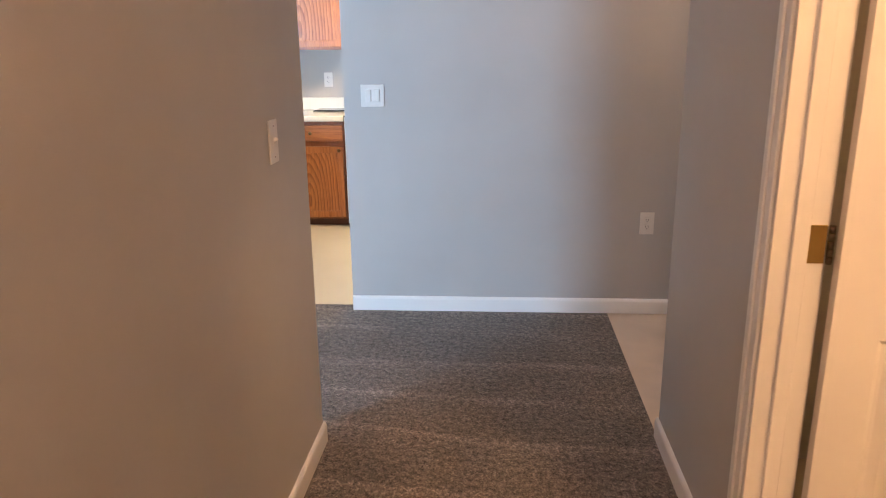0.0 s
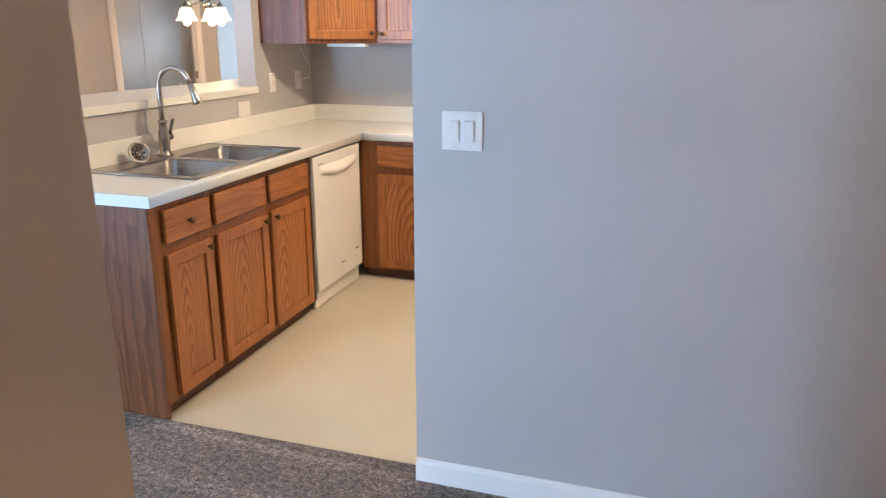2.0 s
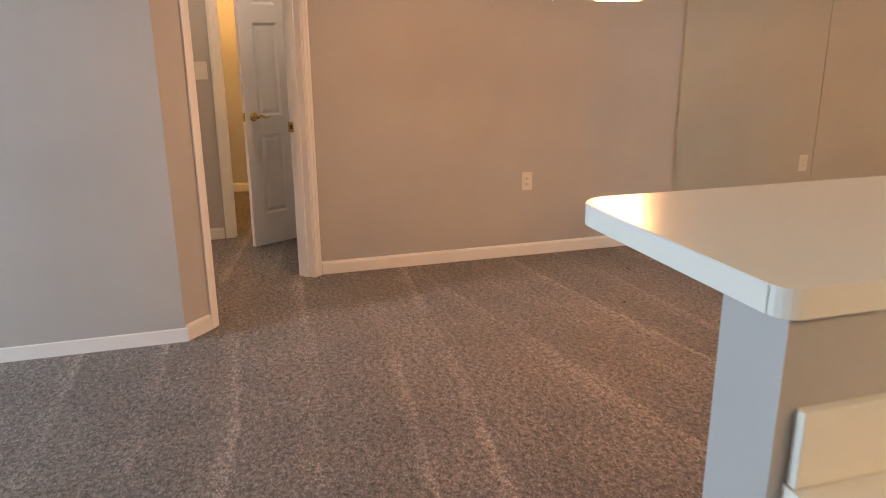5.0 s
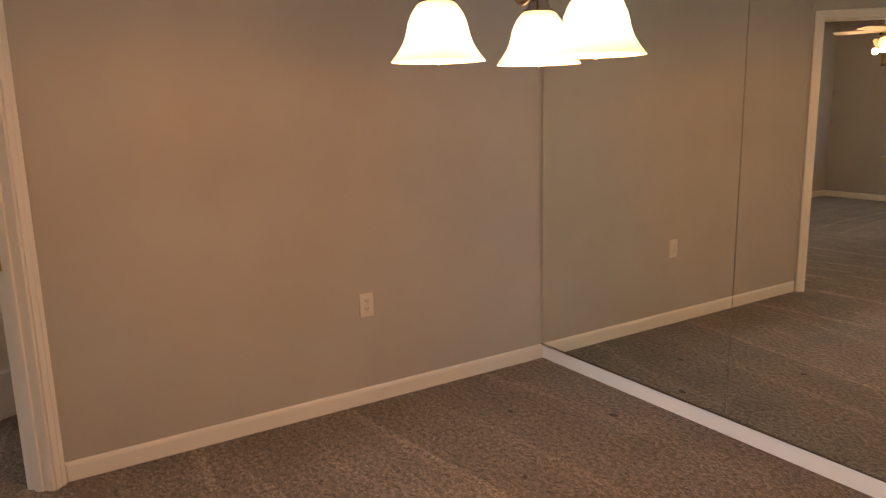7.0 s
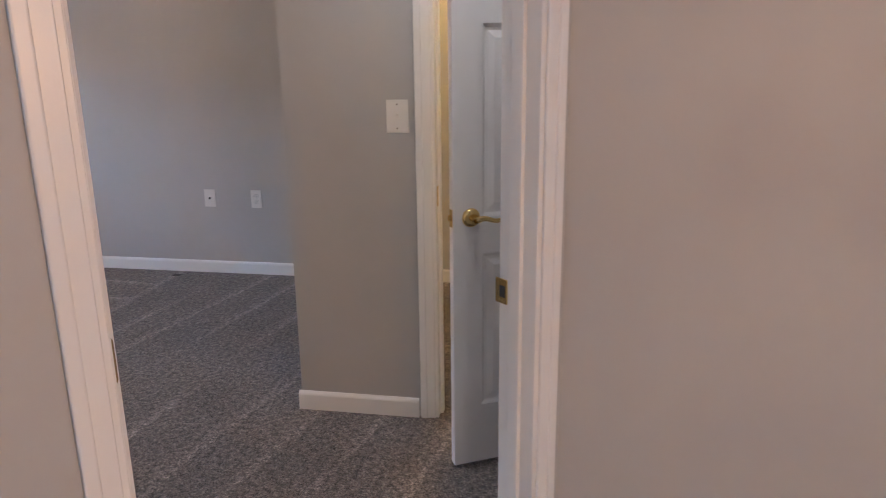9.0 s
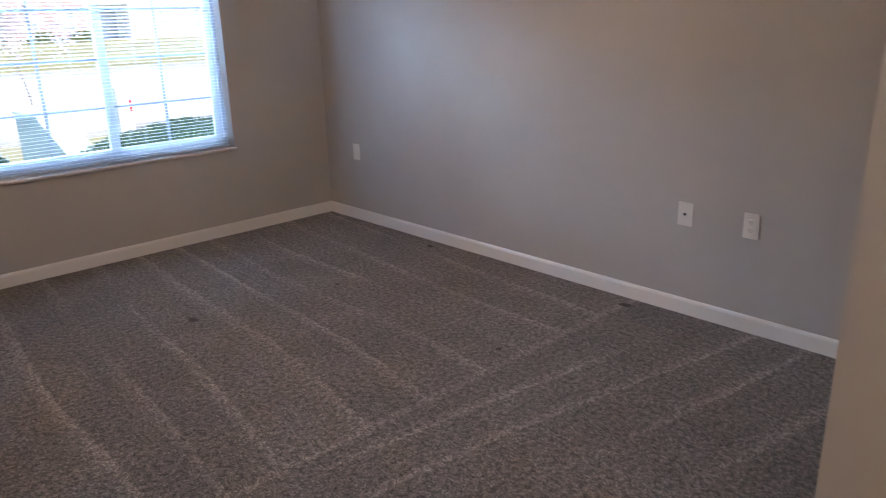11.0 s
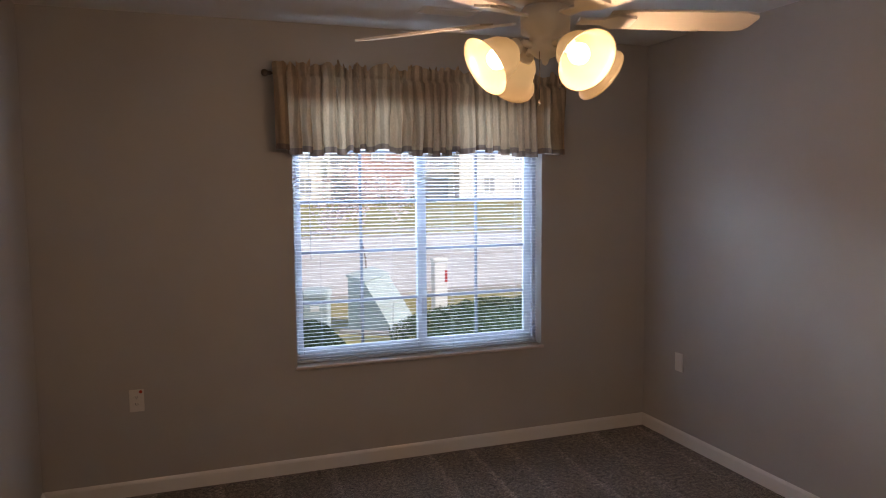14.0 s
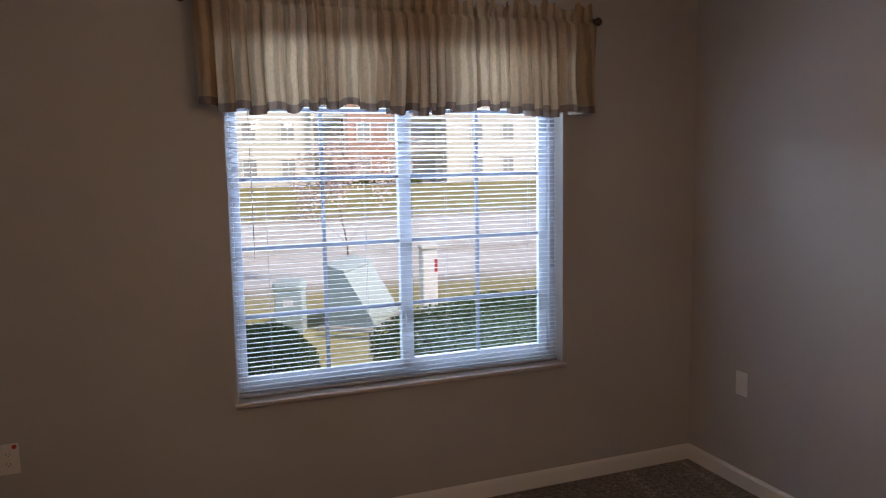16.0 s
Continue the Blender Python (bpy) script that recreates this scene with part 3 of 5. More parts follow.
# ---- wall plates ----
def outlet(m, label="ivory duplex wall outlet with screwed plate", kind="duplex", w=0.075, h=0.122, name="wall_outlet"):
    """Plate on the plane y = 0, facing -y."""
    ob = thing(name, m, label, "switch" if "switch" in name else "outlet")
    part("plate", plate_bm(w, h, 0.006), PLATE, ob)
    if kind == "duplex":
        for dz in (-0.0195, 0.0195):
            bm = bmesh.new()
            box(bm, -0.0165, 0.0165, -0.0085, -0.005, dz - 0.0135, dz + 0.0135, 0.003)
            soc = part("socket", bm, PLATE, ob)
            part("slot", boxes((-0.008, -0.0055, -0.0092, -0.0082, dz - 0.002, dz + 0.007), (0.0055, 0.008, -0.0092, -0.0082, dz - 0.002, dz + 0.006),
                               (-0.002, 0.002, -0.0092, -0.0082, dz - 0.0095, dz - 0.0055)), SLOT, soc)
        bm = bmesh.new()
        part("screw", lathe(bm, [(0.0, 0.0075), (0.0035, 0.007), (0.0035, 0.005)], 10, pose(0, 0, 0, 90)), PLATE, ob)
    elif kind == "toggle":
        part("surround", boxes((-0.007, 0.007, -0.0075, -0.005, -0.014, 0.014), bev=0.001), PLATE, ob)
        bm = boxes((-0.004, 0.004, -0.020, -0.004, -0.004, 0.006), bev=0.0015)
        bmesh.ops.rotate(bm, verts=bm.verts, cent=(0, 0, 0), matrix=Matrix.Rotation(radians(-25), 3, "X"))
        part("toggle", bm, PLATE, ob)
        for dz in (-0.045, 0.045):
            bm = bmesh.new()
            part("screw", lathe(bm, [(0.0, 0.0075), (0.003, 0.007), (0.003, 0.005)], 8, pose(0, 0, dz, 90)), NICKEL, ob)
    elif kind == "jack":
        bm = bmesh.new()
        part("jack", lathe(bm, [(0.0, 0.008), (0.004, 0.014), (0.006, 0.014), (0.007, 0.005)], 12, pose(0, 0, 0, 90)), SLOT, ob)
    elif kind == "rocker":
        n = round(w / 0.06)
        for i in range(n):
            cx = (i - (n - 1) / 2) * 0.046
            bm = boxes((cx - 0.0165, cx + 0.0165, -0.0075, -0.004, -0.0335, 0.0335), bev=0.001)
            rk = part("rocker_frame", bm, PLATE, ob)
            bm = boxes((cx - 0.0145, cx + 0.0145, -0.0115, -0.004, -0.031, 0.031), bev=0.002)
            bmesh.ops.rotate(bm, verts=bm.verts, cent=(cx, -0.006, 0), matrix=Matrix.Rotation(radians(3.5), 3, "X"))
            part("rocker", bm, PLATE, rk)
            for dz in (-0.048, 0.048):
                bm = bmesh.new()
                part("screw", lathe(bm, [(0.0, 0.0072), (0.0028, 0.0068), (0.0028, 0.005)], 8, pose(cx, 0, dz, 90)), PLATE, ob)
    return ob


outlet(pose(0.450, BY, 1.206, 0, 0, 0), "white double rocker switch on the blue-lit wall", "rocker", 0.124, 0.116, "light_switch")
outlet(pose(1.923, BY, 0.518, 0, 0, 0), "ivory duplex outlet low on the wall")
outlet(pose(HX, 2.813, 1.203, 0, 0, 90), "ivory toggle light switch on the hall wall", "toggle", 0.078, 0.125, "light_switch")
outlet(pose(DX, 6.037, 0.522, 0, 0, 90), "ivory duplex outlet low on the dining wall")
outlet(pose(VX, 3.975, 1.25, 0, 0, 90), "ivory toggle light switch beside the closet door", "toggle", 0.085, 0.124, "light_switch")
outlet(pose(WX, 2.2, 0.529, 0, 0, 90), "ivory cable jack plate low on the bedroom wall", "jack", 0.08, 0.12, "wall_jack")
outlet(pose(WX, 2.536, 0.529, 0, 0, 90), "ivory duplex outlet low on the bedroom wall")
outlet(pose(WX, -0.514, 0.529, 0, 0, 90), "ivory blank wall plate near the corner", "blank", 0.075, 0.12, "wall_plate")
o3 = outlet(pose(-4.968, SY, 0.53, 0, 0, 180), "ivory duplex outlet with a red mark under the window side")
bm = bmesh.new()
part("red_button", lathe(bm, [(0.0, 0.0085), (0.009, 0.0075), (0.009, 0.005)], 12, pose(0.022, 0, 0.048, 90)), material("red_mark", (0.55, 0.06, 0.03), 0.5)[0], o3, "small red sticker")
outlet(pose(PX, 4.99, 1.055, 90, 0, 90) @ pose(0, 0, 0, -90, 0, 0) @ pose(0, 0, 0, 0, 90, 0), "ivory duplex outlet lying sideways under the bar top", w=0.085, h=0.125)
outlet(pose(PX, 6.33, 1.06, 0, 0, 90), "ivory blank plate above the backsplash", "blank", 0.12, 0.085, "wall_plate")
outlet(pose(PX, 6.66, 1.19, 0, 0, 90), "ivory toggle switch beside the bar end", "toggle", 0.072, 0.118, "light_switch")
o4 = outlet(pose(PX, 6.99, 1.19, 0, 0, 90), "ivory jack plate with a white cable", "blank", 0.072, 0.118, "wall_jack")
bm = bmesh.new()
tube(bm, [(0.0, -0.006, 0.01), (0.03, -0.03, 0.005), (0.075, -0.045, 0.015), (0.105, -0.045, 0.06), (0.105, -0.03, 0.11), (0.085, -0.012, 0.15), (0.06, -0.004, 0.19), (0.05, -0.003, 0.235)], 0.0032, 8)
part("cable", bm, PLATE, o4, "thin white cable looping upwards")
outlet(pose(-0.36, KY, 1.17, 0, 0, 0), "ivory duplex outlet above the counter")


# ---- kitchen ----
def knob(parent, x, z, y=0.0):
    bm = bmesh.new()
    lathe(bm, [(0.0, 0.028), (0.009, 0.027), (0.0145, 0.021), (0.013, 0.015), (0.006, 0.010), (0.006, 0.0), (0.009, -0.001)], 14, pose(x, y, z, 90))
    return part("knob", bm, KNOB, parent, "small antique brass knob")


def frame_bm(us, zs, holes, y0, y1, bev=0.0):
    """A flat frame with rectangular holes, one connected piece, between y0 and y1."""
    us = sorted({*us, *[h[0] for h in holes], *[h[1] for h in holes]})
    zs = sorted({*zs, *[h[2] for h in holes], *[h[3] for h in holes]})
    bm, made = bmesh.new(), {}

    def v(i, k, s):
        if (i, k, s) not in made:
            made[i, k, s] = bm.verts.new((us[i], (y0, y1)[s], zs[k]))
        return made[i, k, s]

    def on(i, k):
        if not (0 <= i < len(us) - 1 and 0 <= k < len(zs) - 1):
            return False
        cu, cz = (us[i] + us[i + 1]) / 2, (zs[k] + zs[k + 1]) / 2
        return not any(h[0] < cu < h[1] and h[2] < cz < h[3] for h in holes)
    for i in range(len(us) - 1):
        for k in range(len(zs) - 1):
            if on(i, k):
                for s in (0, 1):
                    bm.faces.new([v(i, k, s), v(i + 1, k, s), v(i + 1, k + 1, s), v(i, k + 1, s)])
                for di, dk, a, b in ((-1, 0, (i, k), (i, k + 1)), (1, 0, (i + 1, k), (i + 1, k + 1)), (0, -1, (i, k), (i + 1, k)), (0, 1, (i, k + 1), (i + 1, k + 1))):
                    if not on(i + di, k + dk):
                        bm.faces.new([v(*a, 0), v(*b, 0), v(*b, 1), v(*a, 1)])
    bmesh.ops.recalc_face_normals(bm, faces=bm.faces)
    if bev:
        es = [e for e in bm.edges if len(e.link_faces) == 2 and e.calc_face_angle(0) > 0.5]
        bmesh.ops.bevel(bm, geom=es, offset=bev, segments=2, profile=0.5, affect="EDGES")
    return bm


def framed_door(name, parent, x0, x1, z0, z1, y=0.0, rail=0.052, knob_at=None, flat=False):
    """A cabinet door: a frame of stiles and rails about a flat recessed panel; the front looks to -y."""
    t = 0.019
    if flat:
        door = part(name, boxes((x0, x1, y - t, y, z0, z1), bev=0.006), OAKX2, parent)
        if knob_at:
            knob(door, knob_at[0], knob_at[1], y - t)
        return door
    door = part(name, frame_bm([x0, x1], [z0, z1], [(x0 + rail, x1 - rail, z0 + rail, z1 - rail)], y - t, y, 0.0035), OAK, parent)
    bm = bmesh.new()
    box(bm, x0 + rail - 0.004, x1 - rail + 0.004, y - 0.009, y - 0.003, z0 + rail - 0.004, z1 - rail + 0.004)
    part("panel", bm, OAKP, door)
    if knob_at:
        knob(door, knob_at[0], knob_at[1], y - t)
    return door


OAKX2 = oak_material("oak_rail_front", (0.37, 0.137, 0.038), (0.27, 0.092, 0.025), "x", flame=0.5)
OAKP = oak_material("oak_panel", (0.43, 0.163, 0.046), (0.34, 0.122, 0.033), "z", cathedral=True)
KNOB = metal_material("antique_brass", (0.17, 0.11, 0.055), 0.32, False)


def base_cabinet(m, w, depth, bays, label, end_panel=False):
    """bays: (x0, x1, knob side, knob on the drawer)."""
    ob = thing("base_cabinet", m, label, "kitchen cabinet", "base cabinets of the kitchen")
    bm = frame_bm([0.0, w], [0.02, depth], [(0.016, w - 0.016, 0.021, depth - 0.012)], 0.055, 0.868)
    for vv in bm.verts:
        vv.co.y, vv.co.z = vv.co.z, vv.co.y
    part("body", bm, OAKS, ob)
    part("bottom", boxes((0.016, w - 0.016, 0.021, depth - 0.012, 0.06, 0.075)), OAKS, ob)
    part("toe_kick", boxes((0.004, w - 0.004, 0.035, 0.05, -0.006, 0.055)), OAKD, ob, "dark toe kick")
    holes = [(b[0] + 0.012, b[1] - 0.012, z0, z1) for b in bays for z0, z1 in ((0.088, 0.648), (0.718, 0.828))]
    part("face_frame", frame_bm([0.0, w], [0.055, 0.868], holes, 0.0, 0.02, 0.0008), OAKF_SHADED, ob)
    for x0, x1, side, dk in bays:
        kx = x0 + 0.03 if side == "l" else x1 - 0.03
        framed_door("door", ob, x0 - 0.002, x1 + 0.002, 0.072, 0.662, knob_at=(kx, 0.632))
        framed_door("drawer_front", ob, x0 - 0.002, x1 + 0.002, 0.705, 0.838, knob_at=((x0 + x1) / 2, 0.772) if dk else None, flat=True)
    if end_panel:
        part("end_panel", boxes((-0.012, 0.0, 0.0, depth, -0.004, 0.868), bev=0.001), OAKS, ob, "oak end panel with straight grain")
    return ob


FX = PX + 0.585          # front of the peninsula's face frames
base_cabinet(pose(FX, 4.735, 0, 0, 0, 90), 0.365, 0.575, [(0.062, 0.345, "r", True)], "oak base cabinet at the peninsula's end", True)
base_cabinet(pose(FX, 5.101, 0, 0, 0, 90), 0.879, 0.575, [(0.02, 0.42, "r", False), (0.46, 0.842, "l", False)], "oak sink base cabinet with false drawer fronts")
base_cabinet(pose(FX + 0.002, 6.645, 0, 0, 0, 0), 0.66, 0.545, [(0.12, 0.64, "r", True)], "oak base cabinet in the kitchen's corner")


def dishwasher(m):
    ob = thing("dishwasher", m, "white built-in dishwasher between oak cabinets", "dishwasher")
    w = 0.60
    part("tub", boxes((0.006, w - 0.006, 0.03, 0.56, 0.09, 0.862)), APPL, ob)
    part("door", boxes((0.004, w - 0.004, -0.022, 0.03, 0.10, 0.852), bev=0.006), APPL, ob)
    part("side_trim", boxes((-0.016, 0.002, -0.01, 0.03, 0.06, 0.862)), STEEL, ob, "grey metal side trim")
    part("kick_plate", boxes((0.01, w - 0.01, 0.005, 0.02, 0.0, 0.085), bev=0.003), APPL, ob)
    bm = bmesh.new()
    n = 24
    rows = []
    for i in range(n + 1):
        u = i / n
        x = 0.07 + (w - 0.12) * u
        sag = 0.028 * math.sin(math.pi * u)
        out = -0.022 - 0.022 * math.sin(math.pi * u) ** 0.5
        rows.append([bm.verts.new(c) for c in ((x, -0.022, 0.80 - sag * 0.2), (x, out, 0.792 - sag), (x, out - 0.004, 0.775 - sag), (x, out + 0.004, 0.757 - sag), (x, -0.022, 0.752 - sag))])
    for a, b in zip(rows, rows[1:]):
        for k in range(4):
            f = bm.faces.new((a[k], a[k + 1], b[k + 1], b[k]))
            f.smooth = True
    part("handle", bm, APPL, ob, "curved white pull handle")
    part("badge", boxes((0.055, 0.12, -0.0228, -0.0215, 0.800, 0.804), (0.065, 0.10, -0.0228, -0.0215, 0.808, 0.811)), BADGE, ob, "small dark control marks")
    part("badge", boxes((0.30, 0.35, -0.0228, -0.0215, 0.185, 0.193)), BADGE, ob, "small grey nameplate")
    part("badge", boxes((0.50, 0.545, -0.0228, -0.0215, 0.215, 0.228)), BADGE, ob, "small dark sticker")
    return ob


BADGE = material("badge_grey", (0.2, 0.19, 0.17), 0.4)[0]
dishwasher(pose(FX - 0.002, 5.998, 0, 0, 0, 90))

# worktop: L-shaped laminate with a rounded front edge and upstand
top = thing("kitchen_countertop", pose(0, 0, 0), "white laminate L-shaped countertop with backsplash lip", "countertop")
CT, CB = 0.912, 0.870
SX0, SX1, SY0, SY1 = -1.318, -0.80, 5.045, 5.895     # sink cut-out
bm = bmesh.new()
for r in ((PX, SX0, 4.715, KY), (SX1, -0.765, 4.715, 6.62), (SX0, SX1, 4.715, SY0), (SX0, SX1, SY1, KY), (SX1, -0.125, 6.62, KY)):
    box(bm, *r, CB, CT)
bmesh.ops.remove_doubles(bm, verts=bm.verts, dist=0.0005)
part("slab", bm, LAM, top)
bm = bmesh.new()
for (p0, p1, nrm) in (((-0.765, 4.713), (-0.765, 6.614), (1, 0)), ((-0.759, 6.62), (-0.125, 6.62), (0, -1))):
    rings = []
    for q in (p0, p1):
        ring = []
        for d, z in [(0.0, CB - 0.003), (0.007, CB - 0.003), (0.0085, CB + 0.002), (0.0085, CT - 0.012), (0.0075, CT - 0.006), (0.005, CT - 0.002), (0.0, CT)]:
            ring.append(bm.verts.new((q[0] + nrm[0] * d, q[1] + nrm[1] * d, z)))
        rings.append(ring)
    for i in range(6):
        bm.faces.new((rings[0][i], rings[0][i + 1], rings[1][i + 1], rings[1][i])).smooth = True
    bm.faces.new(rings[0]), bm.faces.new(rings[1][::-1])
part("front_edge", bm, LAM, top)
part("end_edge", boxes((PX, -0.7565, 4.711, 4.715, CB - 0.003, CT)), LAM, top)
part("backsplash", boxes((PX, PX + 0.019, 4.715, KY - 0.019, CT, 1.018), bev=0.003), LAM, top)
part("backsplash", boxes((PX, -0.125, KY - 0.019, KY, CT, 1.018), bev=0.003), LAM, top)

bar = thing("bar_top", pose(0, 0, 0), "white laminate raised bar top with rounded corners", "counter")
bm = bmesh.new()
BX0, BX1, BY0, BY1, R = -1.885, PX + 0.016, 4.668, KY, 0.06
pts = [(BX1, BY1), (BX0, BY1)]
pts += [(BX0 + R - R * math.cos(a), BY0 + R - R * math.sin(a)) for a in [i * math.pi / 2 / 6 for i in range(7)]]
pts += [(BX1 - 0.03 + 0.03 * math.sin(a), BY0 + 0.03 - 0.03 * math.cos(a)) for a in [i * math.pi / 2 / 5 for i in range(6)]]
pts = [(min(x, BX1), y) for x, y in pts]
pts[0] = (PX - 0.12, BY1)
pts += [(BX1, 6.478), (PX - 0.12, 6.478)]
lo = [bm.verts.new((x, y, 1.141)) for x, y in pts]
hi = [bm.verts.new((x, y, 1.179)) for x, y in pts]
bm.faces.new(lo[::-1]), bm.faces.new(hi)
for i in range(len(pts)):
    bm.faces.new((lo[i], lo[(i + 1) % len(pts)], hi[(i + 1) % len(pts)], hi[i]))
part("slab", bm, LAM, bar)
# laminate strip along the free end and the living-room side
bm = bmesh.new()
rim = [(BX0 - 0.0015, BY1 - 0.01)] + [(BX0 + R - (R + 0.0015) * math.cos(a), BY0 + R - (R + 0.0015) * math.sin(a)) for a in [i * math.pi / 2 / 6 for i in range(7)]]
rim += [(BX1 - 0.03, BY0 - 0.0015)]
rows = [[bm.verts.new((x, y, z)) for x, y in rim] for z in (1.1415, 1.1775)]
inner = [[bm.verts.new((x + 0.003 * (i < 5), y + 0.003 * (i >= 4), z)) for i, (x, y) in enumerate(rim)] for z in (1.1415, 1.1775)]
for i in range(len(rim) - 1):
    bm.faces.new((rows[0][i], rows[0][i + 1], rows[1][i + 1], rows[1][i]))
    bm.faces.new((rows[1][i], rows[1][i + 1], inner[1][i + 1], inner[1][i]))
    bm.faces.new((inner[0][i], inner[0][i + 1], rows[0][i + 1], rows[0][i]))
part("edge_band", bm, LAM, bar)


def sink_bowl(x0, x1, y0, y1, depth):
    bm = bmesh.new()

    def ring(ins, z, r):
        out = []
        for cx, cy, a0 in ((x1 - ins - r, y1 - ins - r, 0), (x0 + ins + r, y1 - ins - r, 90), (x0 + ins + r, y0 + ins + r, 180), (x1 - ins - r, y0 + ins + r, 270)):
            for k in range(6):
                a = radians(a0 + 18 * k)
                out.append(bm.verts.new((cx + r * math.cos(a), cy + r * math.sin(a), z)))
        return out
    rs = [ring(0, 0.0, 0.05), ring(0.004, -0.006, 0.048), ring(0.012, -depth * 0.8, 0.045), ring(0.03, -depth * 0.97, 0.04), ring(0.06, -depth, 0.03)]
    for a, b in zip(rs, rs[1:]):
        for i in range(24):
            bm.faces.new((a[i], a[(i + 1) % 24], b[(i + 1) % 24], b[i])).smooth = True
    bm.faces.new(rs[-1])
    return bm


sink = thing("kitchen_sink", pose(0, 0, 0.9165), "stainless steel double-bowl drop-in sink", "sink")
X0, X1, Y0, Y1 = -1.335, -0.787, 5.03, 5.91
mid = (Y0 + Y1) / 2
B1, B2 = (X0 + 0.10, X1 - 0.035, Y0 + 0.035, mid - 0.016), (X0 + 0.10, X1 - 0.035, mid + 0.016, Y1 - 0.035)
bm = bmesh.new()
for r in ((X0, B1[0] + 0.012, Y0, Y1), (B1[1] - 0.012, X1, Y0, Y1), (B1[0] + 0.012, B1[1] - 0.012, Y0, B1[2] + 0.012),
          (B1[0] + 0.012, B1[1] - 0.012, B1[3] - 0.012, B2[2] + 0.012), (B1[0] + 0.012, B1[1] - 0.012, B2[3] - 0.012, Y1)):
    box(bm, *r, -0.004, 0.0)
bmesh.ops.remove_doubles(bm, verts=bm.verts, dist=0.0003)
part("rim", bm, STEEL, sink)
bm = bmesh.new()
tube(bm, [(X0, Y0, 0.0), (X1, Y0, 0.0), (X1, Y1, 0.0), (X0, Y1, 0.0), (X0, Y0, 0.0)], 0.004, 8, False)
part("rim_bead", bm, STEEL, sink)
for b in (B1, B2):
    bowl = part("bowl", sink_bowl(*b, 0.18), STEEL, sink)
    bm = bmesh.new()
    lathe(bm, [(0.0, 0.001), (0.02, 0.001), (0.032, 0.003), (0.04, 0.001)], 18, pose((b[0] + b[1]) / 2, (b[2] + b[3]) / 2, -0.179))
    part("drain", bm, NICKEL, bowl)

faucet = thing("kitchen_faucet", pose(-1.288, 5.50, 0.918), "brushed nickel gooseneck pull-down faucet with side lever", "faucet")
bm = bmesh.new()
lathe(bm, [(0.0, 0.0), (0.034, 0.0), (0.034, 0.006), (0.026, 0.012), (0.0235, 0.03), (0.027, 0.07), (0.0255, 0.10), (0.018, 0.135), (0.0155, 0.152), (0.021, 0.158), (0.021, 0.166), (0.014, 0.172), (0.0, 0.172)], 22)
part("base", bm, NICKEL, faucet)
bm = bmesh.new()
neck = [(0, 0, 0.16), (0, 0, 0.22), (0, 0, 0.28), (0.0, 0, 0.315)] + arc((0.088, 0, 0.325), 0.088, math.pi, 0.25, 14, (1, 0, 0), (0, 0, 1))
tube(bm, neck, 0.0125, 14)
part("neck", bm, NICKEL, faucet)
e, d = Vector(neck[-1]), (Vector(neck[-1]) - Vector(neck[-2])).normalized()
bm = bmesh.new()
tube(bm, [e, e + d * 0.012, e + d * 0.014, e + d * 0.05, e + d * 0.085, e + d * 0.10, e + d * 0.105], [0.0125, 0.0125, 0.0165, 0.0165, 0.021, 0.0235, 0.019], 16)
part("spray_head", bm, NICKEL, faucet)
bm = bmesh.new()
tube(bm, [(0, 0.02, 0.085), (0, 0.052, 0.085)], 0.0155, 14)
tube(bm, [(0, 0.044, 0.09), (0.004, 0.049, 0.12), (0.012, 0.056, 0.155), (0.015, 0.058, 0.17)], [0.009, 0.008, 0.0075, 0.009], 10)
part("lever", bm, NICKEL, faucet)
strainer = thing("sink_strainer", pose(-1.272, 5.30, 0.962, 68, 0, 62) @ Matrix.Scale(1.2, 4), "steel sink strainer basket leaning on the backsplash", "strainer")
bm = bmesh.new()
lathe(bm, [(0.0, -0.022), (0.03, -0.02), (0.036, -0.004), (0.043, 0.0), (0.043, 0.003), (0.034, 0.004), (0.029, -0.010), (0.0, -0.014)], 24)
part("basket", bm, STEEL, strainer)
bm = bmesh.new()
for i in range(8):
    a = i * math.pi / 4
    for rr in (0.012, 0.021):
        lathe(bm, [(0.0, -0.0102), (0.0042, -0.0102), (0.0042, -0.0135)], 10, pose(rr * math.cos(a + rr * 40), rr * math.sin(a + rr * 40), 0.0))
part("hole_ring", bm, BLACK, strainer, "dark strainer holes")
bm = bmesh.new()
lathe(bm, [(0.0, 0.008), (0.006, 0.007), (0.005, 0.0), (0.004, -0.014)], 12)
part("knob", bm, NICKEL, strainer)

# wall cabinets
corner = thing("wall_cabinet", pose(0, 0, 0), "oak corner wall cabinet with an angled door", "kitchen cabinet", "wall cabinets of the kitchen")
UZ0, UZ1 = 1.425, 2.185
bm = bmesh.new()
foot = [(PX, 6.56), (-1.065, 6.56), (-0.752, 6.873), (-0.752, KY), (PX, KY)]
lo = [bm.verts.new((x, y, UZ0)) for x, y in foot]
hi = [bm.verts.new((x, y, UZ1)) for x, y in foot]
bm.faces.new(lo[::-1]), bm.faces.new(hi)
for i in range(5):
    bm.faces.new((lo[i], lo[(i + 1) % 5], hi[(i + 1) % 5], hi[i]))
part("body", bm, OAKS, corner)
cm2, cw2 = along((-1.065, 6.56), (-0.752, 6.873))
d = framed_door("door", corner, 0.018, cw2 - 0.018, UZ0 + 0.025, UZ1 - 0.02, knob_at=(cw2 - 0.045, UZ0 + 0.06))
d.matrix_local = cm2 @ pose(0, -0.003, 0)
